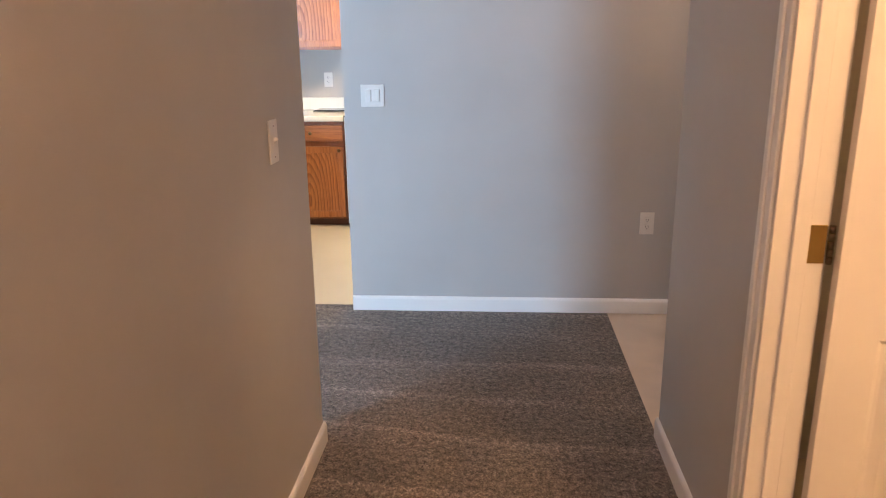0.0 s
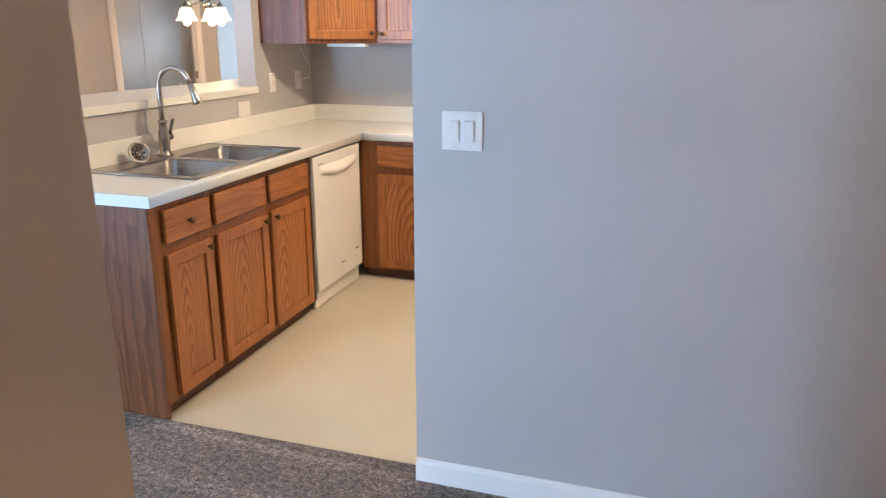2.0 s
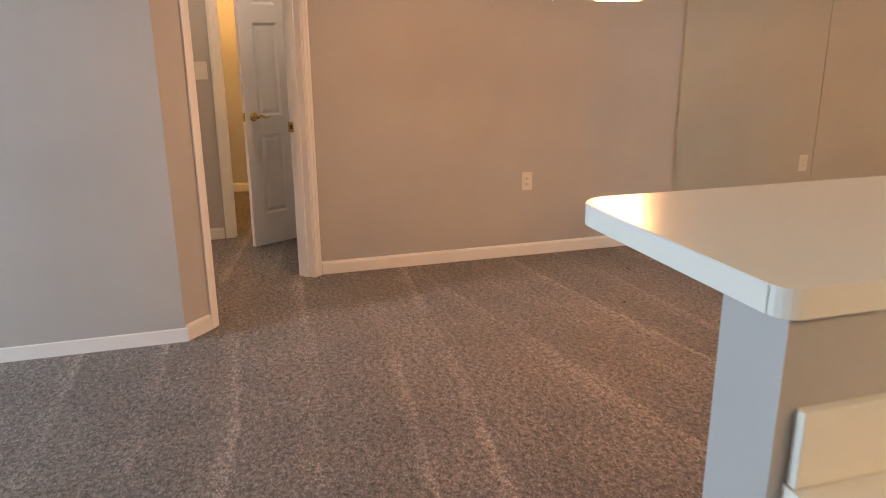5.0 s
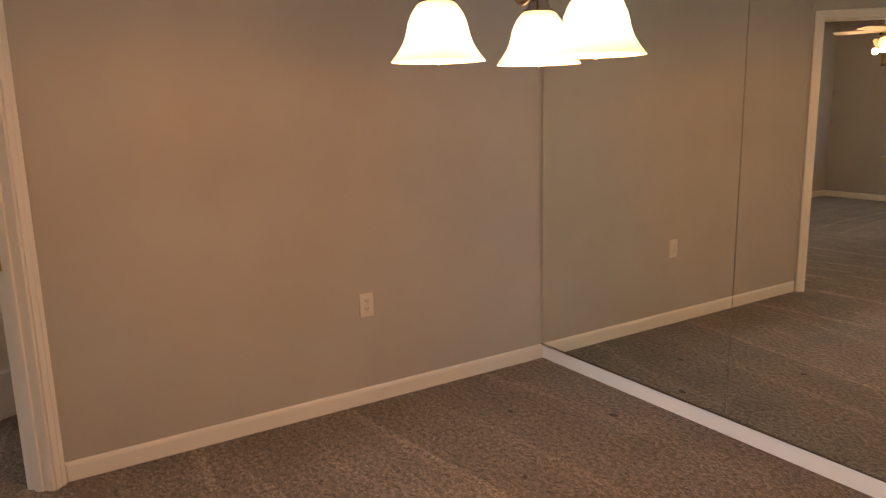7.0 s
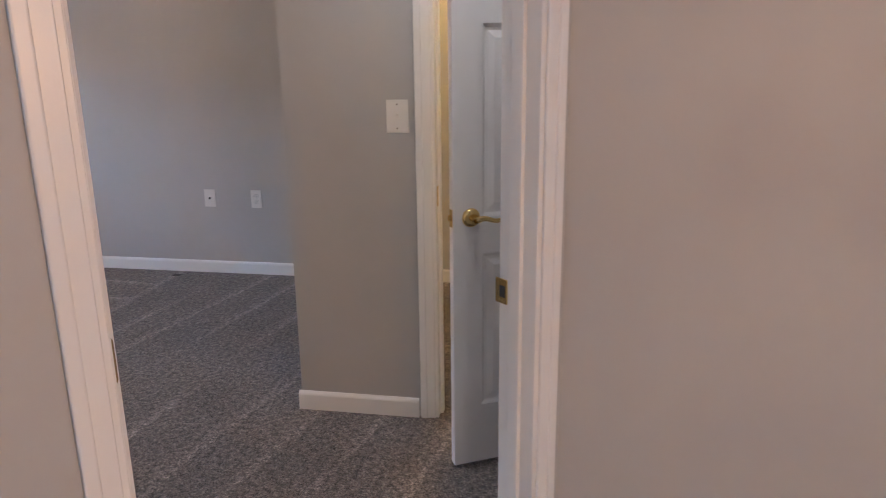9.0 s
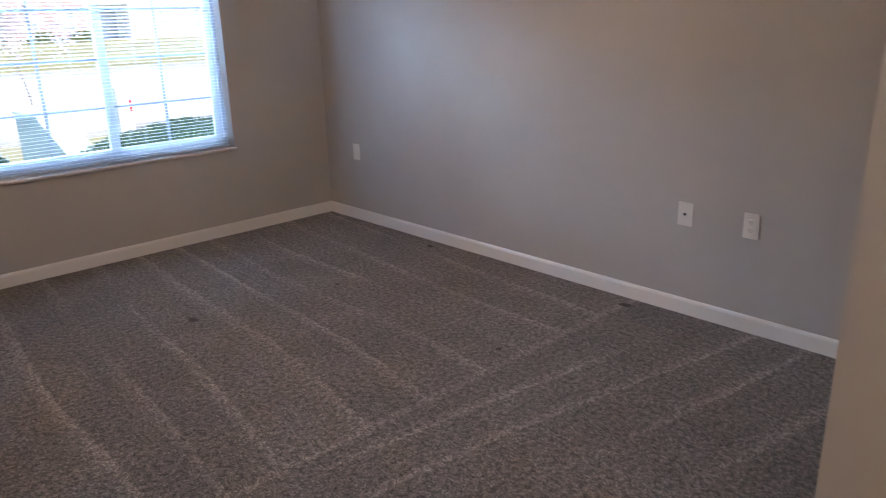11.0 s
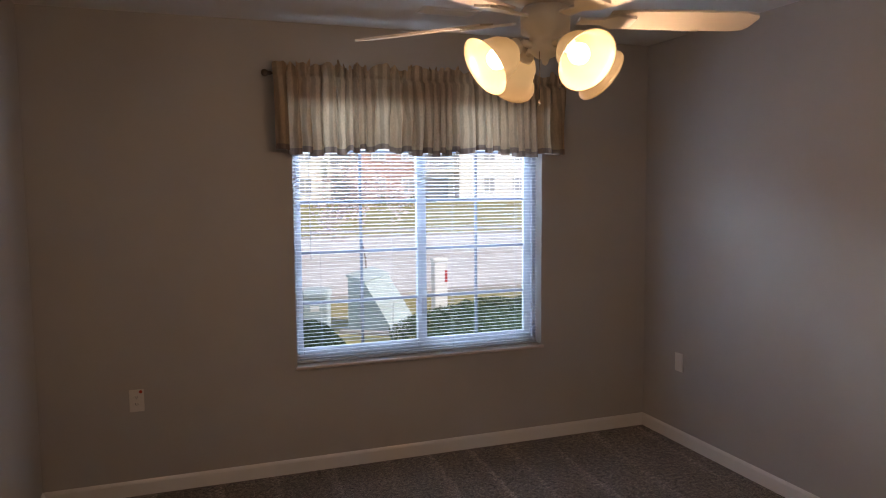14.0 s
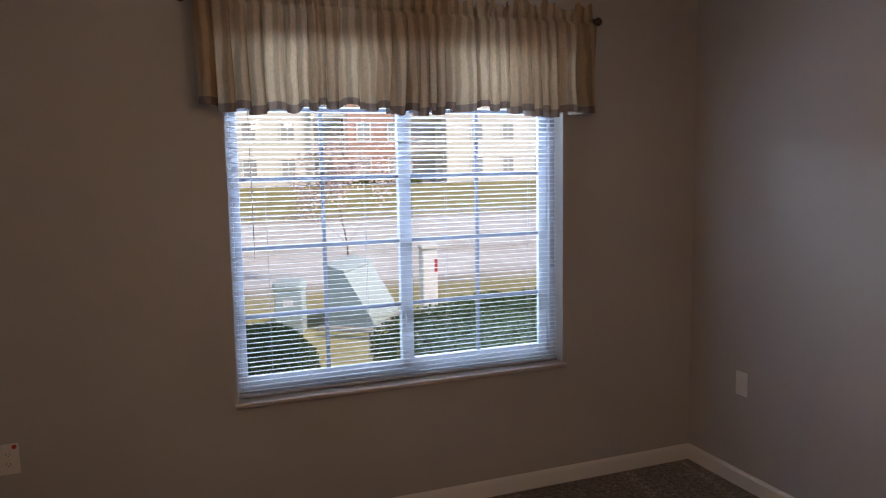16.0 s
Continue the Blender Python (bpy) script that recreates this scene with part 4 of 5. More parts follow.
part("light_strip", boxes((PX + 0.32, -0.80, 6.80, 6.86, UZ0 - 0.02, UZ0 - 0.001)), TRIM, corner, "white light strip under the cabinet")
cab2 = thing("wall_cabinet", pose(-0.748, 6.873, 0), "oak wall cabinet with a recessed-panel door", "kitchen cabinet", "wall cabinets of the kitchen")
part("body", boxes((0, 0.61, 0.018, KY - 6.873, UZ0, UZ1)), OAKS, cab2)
part("face_frame", frame_bm([0, 0.61], [UZ0, UZ1], [(0.04, 0.57, UZ0 + 0.035, UZ1 - 0.035)], 0, 0.018, 0.0008), OAK, cab2)
framed_door("door", cab2, 0.022, 0.588, UZ0 + 0.022, UZ1 - 0.02, knob_at=(0.05, UZ0 + 0.055))

stove = thing("range", pose(-0.12, 6.60, 0), "white free-standing range beside the oak cabinet", "stove")
part("body", boxes((0.0, 0.755, 0.02, 0.60, 0.02, 0.905), bev=0.004), APPL, stove)
part("oven_door", boxes((0.01, 0.745, -0.02, 0.02, 0.20, 0.80), bev=0.006), APPL, stove)
part("drawer", boxes((0.01, 0.745, -0.015, 0.02, 0.03, 0.185), bev=0.005), APPL, stove)
part("cooktop", boxes((0.0, 0.755, 0.0, 0.54, 0.905, 0.915), bev=0.003), BLACK, stove, "black glass cooktop")
part("back_guard", boxes((0.0, 0.755, 0.54, 0.60, 0.905, 1.09), bev=0.008), APPL, stove)
bm = bmesh.new()
tube(bm, [(0.08, -0.02, 0.75), (0.08, -0.055, 0.755), (0.675, -0.055, 0.755), (0.675, -0.02, 0.75)], 0.009, 10)
part("door_handle", bm, APPL, stove)
board = thing("stove_tray", pose(-0.435, 6.93, 0.912), "black-edged glass board lying on the counter", "board")
part("glass", boxes((0, 0.29, 0, 0.2, 0.012, 0.018), bev=0.002), material("board_glass", (0.25, 0.26, 0.25), 0.15)[0], board)
bm = bmesh.new()
tube(bm, [(-0.004, -0.002, 0.002), (-0.002, -0.002, 0.012), (0.01, -0.002, 0.015), (0.29, -0.002, 0.015)], 0.0045, 8)
part("rim", bm, BLACK, board)

# ---- dining area ----
MY = KY - 0.014
seams = [DX + 0.008, -3.975, -2.72, PX - 0.13]
glass_wall = thing("wall_mirror", pose(0, 0, 0), "large wall mirror of three tall panels with thin seams", "mirror")
for a, b in zip(seams, seams[1:]):
    part("pane", boxes((a + 0.0015, b - 0.0015, MY - 0.005, MY, 0.092, 2.35)), MIRROR, glass_wall)
part("rail", boxes((seams[0], seams[-1], MY - 0.009, KY, 0.083, 0.0915)), NICKEL, glass_wall, "thin metal channel under the mirror")

CHX, CHY, CHZ = -3.335, 5.492, 1.601
chand = thing("chandelier", pose(CHX, CHY, CHZ), "three-light chandelier with glowing white glass bell shades", "chandelier")
bm = bmesh.new()
lathe(bm, [(0.0, 0.115), (0.012, 0.12), (0.03, 0.15), (0.036, 0.18), (0.022, 0.21), (0.016, 0.27), (0.026, 0.31), (0.018, 0.36), (0.008, 0.40), (0.0, 0.40)], 20)
part("column", bm, NICKEL, chand)
bm = bmesh.new()
tube(bm, [(0, 0, 0.40), (0, 0, H - CHZ - 0.02)], 0.006, 8)
part("stem", bm, NICKEL, chand)
bm = bmesh.new()
lathe(bm, [(0.0, H - CHZ - 0.045), (0.03, H - CHZ - 0.04), (0.062, H - CHZ - 0.012), (0.065, H - CHZ - 0.001)], 22)
part("canopy", bm, NICKEL, chand)
SHADES = []
for k in range(3):
    a = radians((249, 129, 13)[k])
    u = Vector((math.cos(a), math.sin(a), 0))
    c = u * 0.187
    SHADES.append(c)
    bm = bmesh.new()
    pts = [u * 0.03 + Vector((0, 0, 0.195)), u * 0.08 + Vector((0, 0, 0.155)), u * 0.13 + Vector((0, 0, 0.145)), u * 0.155 + Vector((0, 0, 0.175)),
           u * 0.178 + Vector((0, 0, 0.205)), u * 0.187 + Vector((0, 0, 0.195)), u * 0.187 + Vector((0, 0, 0.16))]
    tube(bm, pts, 0.0075, 10)
    part("arm", bm, NICKEL, chand)
    bm = bmesh.new()
    lathe(bm, [(0.034, 0.118), (0.036, 0.126), (0.028, 0.130), (0.022, 0.150), (0.024, 0.160), (0.0, 0.162)], 18, Matrix.Translation(c))
    part("socket_cup", bm, NICKEL, chand)
    bm = bmesh.new()
    lathe(bm, [(0.097, 0.0), (0.094, 0.004), (0.083, 0.018), (0.072, 0.036), (0.065, 0.056), (0.060, 0.078), (0.051, 0.098), (0.040, 0.113), (0.030, 0.119),
               (0.030, 0.116), (0.038, 0.110), (0.048, 0.096), (0.057, 0.076), (0.062, 0.056), (0.069, 0.036), (0.080, 0.018), (0.091, 0.006), (0.097, 0.0)], 32, Matrix.Translation(c) @ Matrix.Scale(1.04, 4))
    sh = part("shade", bm, SHADE_HOT, chand, "glowing white glass bell shade")
    bm = bmesh.new()
    lathe(bm, [(0.0, -0.006), (0.018, 0.002), (0.029, 0.026), (0.026, 0.055), (0.014, 0.09), (0.013, 0.115)], 16, Matrix.Translation(c))
    part("bulb", bm, BULB, sh, "lit lamp bulb")


# ---- bedroom ----
FANX, FANY, FZ = -6.252, 1.367, 2.09
fan = thing("ceiling_fan", pose(FANX, FANY, FZ), "white five-blade ceiling fan with four lit tulip shades", "ceiling fan")
bm = bmesh.new()
lathe(bm, [(0.0, -0.055), (0.008, -0.05), (0.012, -0.035), (0.03, -0.028), (0.05, -0.012), (0.053, 0.005), (0.047, 0.015), (0.047, 0.03), (0.072, 0.04), (0.074, 0.10), (0.062, 0.115), (0.0, 0.115)], 28)
part("switch_housing", bm, FANW, fan)
bm = bmesh.new()
lathe(bm, [(0.0, 0.115), (0.06, 0.115), (0.10, 0.13), (0.145, 0.15), (0.15, 0.20), (0.135, 0.235), (0.09, 0.26), (0.05, 0.28), (0.0, 0.28)], 32)
part("motor_housing", bm, FANW, fan)
bm = bmesh.new()
lathe(bm, [(0.05, 0.28), (0.035, 0.33), (0.035, 0.40), (0.07, H - FZ - 0.01), (0.072, H - FZ - 0.001)], 24)
part("canopy", bm, FANW, fan)
for k in range(5):
    a = radians(FAN_TURN + 72 * k)
    m = pose(0, 0, 0.085, 0, 0, math.degrees(a)) @ pose(0, 0, 0, -11, 0, 0)
    bm = bmesh.new()
    out = [(0.19, -0.05), (0.25, -0.062), (0.45, -0.068), (0.60, -0.066), (0.645, -0.055), (0.655, -0.03), (0.655, 0.03), (0.645, 0.055), (0.60, 0.066), (0.45, 0.068), (0.25, 0.062), (0.19, 0.05)]
    lo = [bm.verts.new(m @ Vector((x, y, -0.004))) for x, y in out]
    hi = [bm.verts.new(m @ Vector((x, y, 0.003))) for x, y in out]
    bm.faces.new(lo[::-1]), bm.faces.new(hi)
    for i in range(len(out)):
        bm.faces.new((lo[i], lo[(i + 1) % len(out)], hi[(i + 1) % len(out)], hi[i]))
    blade = part("blade", bm, FANB, fan)
    bm = bmesh.new()
    for (xa, wa), (xb, wb) in (((0.10, 0.02), (0.17, 0.018)), ((0.17, 0.018), (0.21, 0.045)), ((0.21, 0.045), (0.27, 0.03))):
        vs = [bm.verts.new(m @ Vector(c)) for c in ((xa, -wa, -0.012), (xb, -wb, -0.012), (xb, wb, -0.012), (xa, wa, -0.012), (xa, -wa, -0.0045), (xb, -wb, -0.0045), (xb, wb, -0.0045), (xa, wa, -0.0045))]
        for f in ((0, 1, 2, 3), (4, 7, 6, 5), (0, 4, 5, 1), (1, 5, 6, 2), (2, 6, 7, 3), (3, 7, 4, 0)):
            bm.faces.new([vs[i] for i in f])
    part("blade_iron", bm, FANW, blade)
for k in range(4):
    a = radians(KIT_TURN + 90 * k)
    u = Vector((math.cos(a), math.sin(a), 0))
    bm = bmesh.new()
    tube(bm, [u * 0.04 + Vector((0, 0, 0.0)), u * 0.075 + Vector((0, 0, 0.005)), u * 0.095 + Vector((0, 0, -0.012))], 0.011, 10)
    part("light_arm", bm, FANW, fan)
    base = pose(0, 0, 0, 0, 0, math.degrees(a)) @ pose(0.104, 0, -0.008, 0, 122, 0)
    bm = bmesh.new()
    lathe(bm, [(0.0, -0.012), (0.024, -0.01), (0.027, 0.012), (0.022, 0.016)], 16, base)
    part("socket_cup", bm, FANW, fan)
    bm = bmesh.new()
    prof = [(0.027, 0.008), (0.040, 0.020), (0.052, 0.040), (0.058, 0.062), (0.064, 0.085), (0.076, 0.102), (0.084, 0.108), (0.081, 0.107), (0.073, 0.099), (0.061, 0.083), (0.055, 0.061), (0.049, 0.041), (0.037, 0.023), (0.025, 0.011)]
    lathe(bm, [(r * 1.08, z * 1.1) for r, z in prof], 28, base)
    sh = part("shade", bm, SHADE_WARM, fan, "frosted glass tulip shade glowing warm")
    bm = bmesh.new()
    lathe(bm, [(0.012, 0.012), (0.014, 0.035), (0.026, 0.055), (0.031, 0.072), (0.025, 0.09), (0.0, 0.101)], 16, base)
    part("bulb", bm, BULB, sh, "lit round bulb")
for dx, dy, ln in ((0.035, 0.03, 0.16), (-0.03, 0.035, 0.11)):
    bm = bmesh.new()
    tube(bm, [(dx, dy, -0.02), (dx, dy, -ln)], 0.0015, 6)
    lathe(bm, [(0.0, -ln - 0.018), (0.004, -ln - 0.012), (0.003, -ln), (0.0, -ln)], 8, Matrix.Translation((dx, dy, 0)))
    part("pull_chain", bm, NICKEL, fan)
vent = thing("ceiling_vent", pose(-6.6, -0.38, H), "dark ceiling air vent with thin slats", "air vent")
part("frame", boxes((-0.16, 0.16, -0.07, -0.055, -0.008, 0), (-0.16, 0.16, 0.055, 0.07, -0.008, 0), (-0.16, -0.145, -0.055, 0.055, -0.008, 0), (0.145, 0.16, -0.055, 0.055, -0.008, 0)), TRIM, vent)
part("backing", boxes((-0.145, 0.145, -0.055, 0.055, -0.002, -0.0005)), SLOT, vent)
for i in range(6):
    part("slat", boxes((-0.145, 0.145, -0.05 + 0.018 * i, -0.047 + 0.018 * i, -0.008, -0.002)), TRIM, vent)

# window: x from WA (seen at the room's right when facing it) to WB
WA, WB, WZ0, WZ1 = WX + 0.798, WX + 2.39, 0.635, 2.268
win = thing("window_1", pose(0, 0, 0), "white vinyl sliding window with colonial grid panes", "window", kind="structure")
yo, yi = SY - 0.13, SY - 0.085
part("window_frame", boxes((WA, WA + 0.028, yo, yi, WZ0, WZ1), (WB - 0.026, WB, yo, yi, WZ0, WZ1), (WA + 0.028, WB - 0.026, yo, yi, WZ0, WZ0 + 0.04), (WA + 0.028, WB - 0.026, yo, yi, WZ1 - 0.05, WZ1), bev=0.003), VWHITE_SHADED, win)
midx = -6.641
for a, b, dy, sa, sb in ((WA + 0.028, midx + 0.030, 0.0, 0.052, 0.062), (midx - 0.030, WB - 0.026, 0.014, 0.060, 0.030)):
    y0, y1 = yo + 0.004 + dy, yi - 0.018 + dy
    sash = part("sash", boxes((a, a + sa, y0, y1, WZ0 + 0.04, WZ1 - 0.05), (b - sb, b, y0, y1, WZ0 + 0.04, WZ1 - 0.05), (a + sa, b - sb, y0, y1, WZ0 + 0.04, WZ0 + 0.085), (a + sa, b - sb, y0, y1, WZ1 - 0.09, WZ1 - 0.05), bev=0.003), VWHITE_SHADED, win)
    zs = [WZ0 + 0.085, 0.986, 1.288, 1.589, 1.890, WZ1 - 0.09]
    xm = (a + sa + b - sb) / 2 - 0.004
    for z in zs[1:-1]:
        part("muntin", boxes((a + sa, b - sb, (y0 + y1) / 2 - 0.006, (y0 + y1) / 2 + 0.006, z - 0.0075, z + 0.0075)), MUNTIN_SHADED, sash)
    part("muntin", boxes((xm - 0.008, xm + 0.008, (y0 + y1) / 2 - 0.007, (y0 + y1) / 2 + 0.007, zs[0], zs[-1])), MUNTIN_SHADED, sash)
    pane = part("pane", boxes((a + sa - 0.002, b - sb + 0.002, (y0 + y1) / 2 - 0.002, (y0 + y1) / 2 + 0.002, WZ0 + 0.083, WZ1 - 0.088)), GLASS, sash)
    pane.visible_shadow = False
part("window_sill", boxes((WA - 0.012, WB + 0.012, SY - 0.082, SY + 0.022, WZ0 - 0.02, WZ0 - 0.001), bev=0.005), SILL, win, "thin stone-coloured window sill")
part("latch", boxes((midx - 0.012, midx + 0.012, yi - 0.004, yi + 0.012, 0.88, 0.99), bev=0.003), VWHITE_SHADED, win)

blind = thing("window_blind", pose(0, 0, 0), "white aluminium mini blind with open slats", "blind")
by = SY - 0.055
part("head_rail", boxes((WA + 0.008, WB - 0.008, by - 0.014, by + 0.014, WZ1 - 0.032, WZ1 - 0.004), bev=0.002), VWHITE_SHADED, blind)
part("bottom_rail", boxes((WA + 0.012, WB - 0.012, by - 0.012, by + 0.012, WZ0 + 0.006, WZ0 + 0.018), bev=0.003), VWHITE_SHADED, blind)
for cx in (WA + 0.16, WA + 0.60, WB - 0.60, WB - 0.16):
    bm = bmesh.new()
    for dy in (-0.0125, 0.0125):
        tube(bm, [(cx, by + dy, WZ0 + 0.012), (cx, by + dy, WZ1 - 0.03)], 0.0007, 4)
    part("ladder_cord", bm, VWHITE_SHADED, blind)
bm = bmesh.new()
tube(bm, [(WB - 0.10, by + 0.02, WZ1 - 0.03), (WB - 0.102, by + 0.022, 1.25)], 0.0018, 6)
part("tilt_wand", bm, VWHITE_SHADED, blind, "thin pale plastic tilt wand")
bm = bmesh.new()
tube(bm, [(WA + 0.07, by + 0.02, WZ1 - 0.03), (WA + 0.07, by + 0.02, 0.70)], 0.0015, 6)
part("lift_cord", bm, VWHITE_SHADED, blind)
bm = bmesh.new()
prof = [(-0.0125, -0.0010), (-0.006, 0.0010), (0.0, 0.0016), (0.006, 0.0010), (0.0125, -0.0010)]
e0 = [bm.verts.new((WA + 0.012, y, z)) for y, z in prof]
e1 = [bm.verts.new((WB - 0.012, y, z)) for y, z in prof]
for i in range(4):
    bm.faces.new((e0[i], e0[i + 1], e1[i + 1], e1[i])).smooth = True
slat = part("slat", bm, SLAT, blind)
n_slats = int((WZ1 - WZ0 - 0.07) / 0.0212)
for i in range(n_slats):
    s = slat if i == 0 else new("slat", slat.data)
    s.parent = blind
    s.matrix_local = pose(0, by, WZ0 + 0.032 + 0.0212 * i, 8 + 1.5 * math.sin(i * 2.1))

# valance on its rod
rod = thing("curtain_rod", pose(0, 0, 0), "dark bronze curtain rod with round finials", "curtain rod")
ry, rz = SY + 0.075, 2.305
bm = bmesh.new()
tube(bm, [(-7.545, ry, rz), (-5.725, ry, rz)], 0.008, 10)
part("pole", bm, BRONZE, rod)
for x, s in ((-7.545, -1), (-5.725, 1)):
    bm = bmesh.new()
    lathe(bm, [(0.010, 0.0), (0.013, 0.006), (0.009, 0.012), (0.017, 0.022), (0.021, 0.034), (0.016, 0.046), (0.006, 0.052), (0.0, 0.053)], 16, pose(x, ry, rz, 0, 90 * s, 0))
    part("finial", bm, BRONZE, rod)
    bm = boxes((x - s * 0.05 - 0.006, x - s * 0.05 + 0.006, SY, ry, rz - 0.006, rz + 0.006), (x - s * 0.05 - 0.012, x - s * 0.05 + 0.012, SY, SY + 0.006, rz - 0.03, rz + 0.03))
    part("bracket", bm, BRONZE, rod)
rng = random.Random(4)
val = thing("window_valance", pose(0, 0, 0), "gathered beige cotton valance over the window, fold shade painted in", "valance")
NX, X0v, X1v = 1100, -7.513, -5.75
ph = [rng.uniform(0, 6.28) for _ in range(8)]


def phase(u):
    """Where along the gathers the cloth stands at u; the folds are uneven."""
    return 2 * math.pi * 31 * (u + 0.014 * math.sin(23 * u + ph[0]) + 0.008 * math.sin(41 * u + ph[1]))


def fold(p):
    """A pinched pleat: flat in front, tight behind."""
    return math.sin(p) + 0.38 * math.sin(2 * p + 0.8) + 0.16 * math.sin(3 * p + ph[2])


def strip(w_rows, mat, name, label=""):
    bm = bmesh.new()
    rows = []
    for w in w_rows:
        row = []
        k = min(1, max(0, w))
        for i in range(NX + 1):
            u = i / NX
            p = phase(u)
            big = 0.75 + 0.35 * math.sin(13 * u + ph[3]) + 0.2 * math.sin(37 * u + ph[4])
            deep = (0.024 + 0.040 * k ** 0.6) * big
            y = ry + 0.056 + deep * fold(p + 0.5 * math.sin(3 * w + ph[5] + 9 * u))
            x = X0v + (X1v - X0v) * u - (0.0200 - 0.002 * k) * big * math.cos(p + 0.6 * w)
            x += 0.003 * math.sin(2.7 * p) * (1 - k)
            z = 2.305 - 0.435 * w
            if w < 0.05:
                y = ry + 0.036 + 0.014 * math.sin(1.0 * p) + 0.008 * math.sin(2.3 * p + ph[6])
            if w < -0.02:
                y += -w * 0.24 * math.sin(0.5 * p + ph[2])
                z += -w * (0.10 * math.sin(0.37 * p + ph[7]) + 0.09 * math.sin(1.3 * p) + 0.05 * math.sin(2.9 * p + ph[1]))
                x += -w * 0.07 * math.sin(0.8 * p + ph[4])
            if w > 0.5:
                z += (w - 0.5) * (0.026 * math.sin(17 * u + ph[2]) + 0.022 * math.sin(p * 0.5 + ph[1]))
            row.append(bm.verts.new((x, y, z)))
        rows.append(row)
    for a, b in zip(rows, rows[1:]):
        for i in range(NX):
            bm.faces.new((a[i], a[i + 1], b[i + 1], b[i])).smooth = True
    return part(name, bm, mat, val, label)


strip([-0.12, -0.105, -0.085, -0.06, -0.04, -0.02, 0.0, 0.03], CLOTH, "ruffle", "gathered header ruffle")
strip([0.0, 0.03, 0.08, 0.15, 0.25, 0.38, 0.5, 0.62, 0.75, 0.85, 0.925], CLOTH, "drop")
strip([0.925, 0.95, 0.975, 1.0], HEM, "hem", "darker double hem")


# ---- outside the bedroom window ----
G = -0.35


def speckled(name, lo, hi, scale, rough=0.9, detail=5):
    m, nt, b = material(name, hi, rough, spec=0.2)
    v = coords(nt)
    c = ramp(nt, noisy(nt, v, scale, detail, 0.65), [(0.3, lo), (0.7, hi)])
    c = mix(nt, 1.0, c, ramp(nt, noisy(nt, v, scale / 22, 3), [(0.3, (0.8,) * 3), (0.7, (1.15,) * 3)]), "MULTIPLY")
    nt.links.new(c, b.inputs["Base Color"])
    bump(nt, b, noisy(nt, v, scale, detail), 0.4, 0.02)
    return m


LAWN = speckled("dry_lawn", (0.25, 0.24, 0.09), (0.44, 0.39, 0.19), 9)
ROADM = speckled("worn_concrete_road", (0.54, 0.53, 0.52), (0.64, 0.63, 0.61), 40)
CONC = speckled("concrete", (0.36, 0.35, 0.33), (0.48, 0.46, 0.43), 25)
LEAF = speckled("hedge_leaf", (0.030, 0.060, 0.022), (0.075, 0.12, 0.045), 14, 0.6)
BARK = speckled("bark", (0.22, 0.17, 0.14), (0.34, 0.28, 0.24), 30)
BLOSSOM = speckled("blossom", (0.62, 0.46, 0.44), (0.80, 0.68, 0.64), 12)
TEAL = paint("utility_enamel", (0.36, 0.46, 0.48), 0.5, 40, 0.08)
SIDING = paint("white_siding", (0.76, 0.76, 0.75), 0.6, 30, 0.03)
BRICKM = speckled("far_brick", (0.50, 0.31, 0.26), (0.60, 0.40, 0.34), 3)
# pale grey base paints the sky's reflection on the far panes
SKYWIN = material("far_window_sky_grey", (0.42, 0.45, 0.48), 0.1)[0]
ROOFM = speckled("asphalt_shingle", (0.10, 0.09, 0.085), (0.17, 0.155, 0.14), 6)

bm = bmesh.new()
ys = [SY - 0.18, -6, -9.0, -25, -26, -30, -40, -52, -70, -300, -1500]
zs = [G, G, G, G, G, -0.30, -0.10, 0.12, 0.15, 0.2, 0.2]
xs = [-1500, -300, -60, -40, -20, -10, 0, 20, 60, 300, 1500]
grid = [[bm.verts.new((x, y, z)) for x in xs] for y, z in zip(ys, zs)]
for a, b in zip(grid, grid[1:]):
    for i in range(len(xs) - 1):
        bm.faces.new((a[i], a[i + 1], b[i + 1], b[i]))
back = [[bm.verts.new((x, y, G)) for x in xs] for y in (SY - 0.18, 7.6, 300, 1500)]
for a, b in zip(back, back[1:]):
    for i in range(len(xs) - 1):
        bm.faces.new((a[i], b[i], b[i + 1], a[i + 1]))
bmesh.ops.translate(bm, verts=[v for r in back for v in r], vec=(0, 0, -0.02))
tagged(part("ground", bm, LAWN), "dry spring lawn, yellow-green", "lawn", kind="structure")
tagged(part("road", boxes((-250, 250, -24.2, -9.4, G - 0.1, G + 0.012)), ROADM), "pale grey worn concrete road", "road", kind="structure")
for y0, y1 in ((-24.4, -24.2), (-9.4, -9.2)):
    tagged(part("kerb", boxes((-250, 250, y0, y1, G - 0.1, G + 0.12), bev=0.02), CONC), "pale concrete kerb beside the road", "kerb", kind="structure")
tagged(part("pavement", boxes((-250, 250, -28.5, -26.9, G - 0.1, G + 0.06)), CONC), "pale concrete pavement", "pavement", kind="structure")

EYE16, FW, RT = Vector((-5.579, 2.272, 0)), Vector((-0.3573, -0.9340, 0)), Vector((-0.9340, 0.3573, 0))
spot = lambda lat, d: EYE16 + FW * d + RT * lat


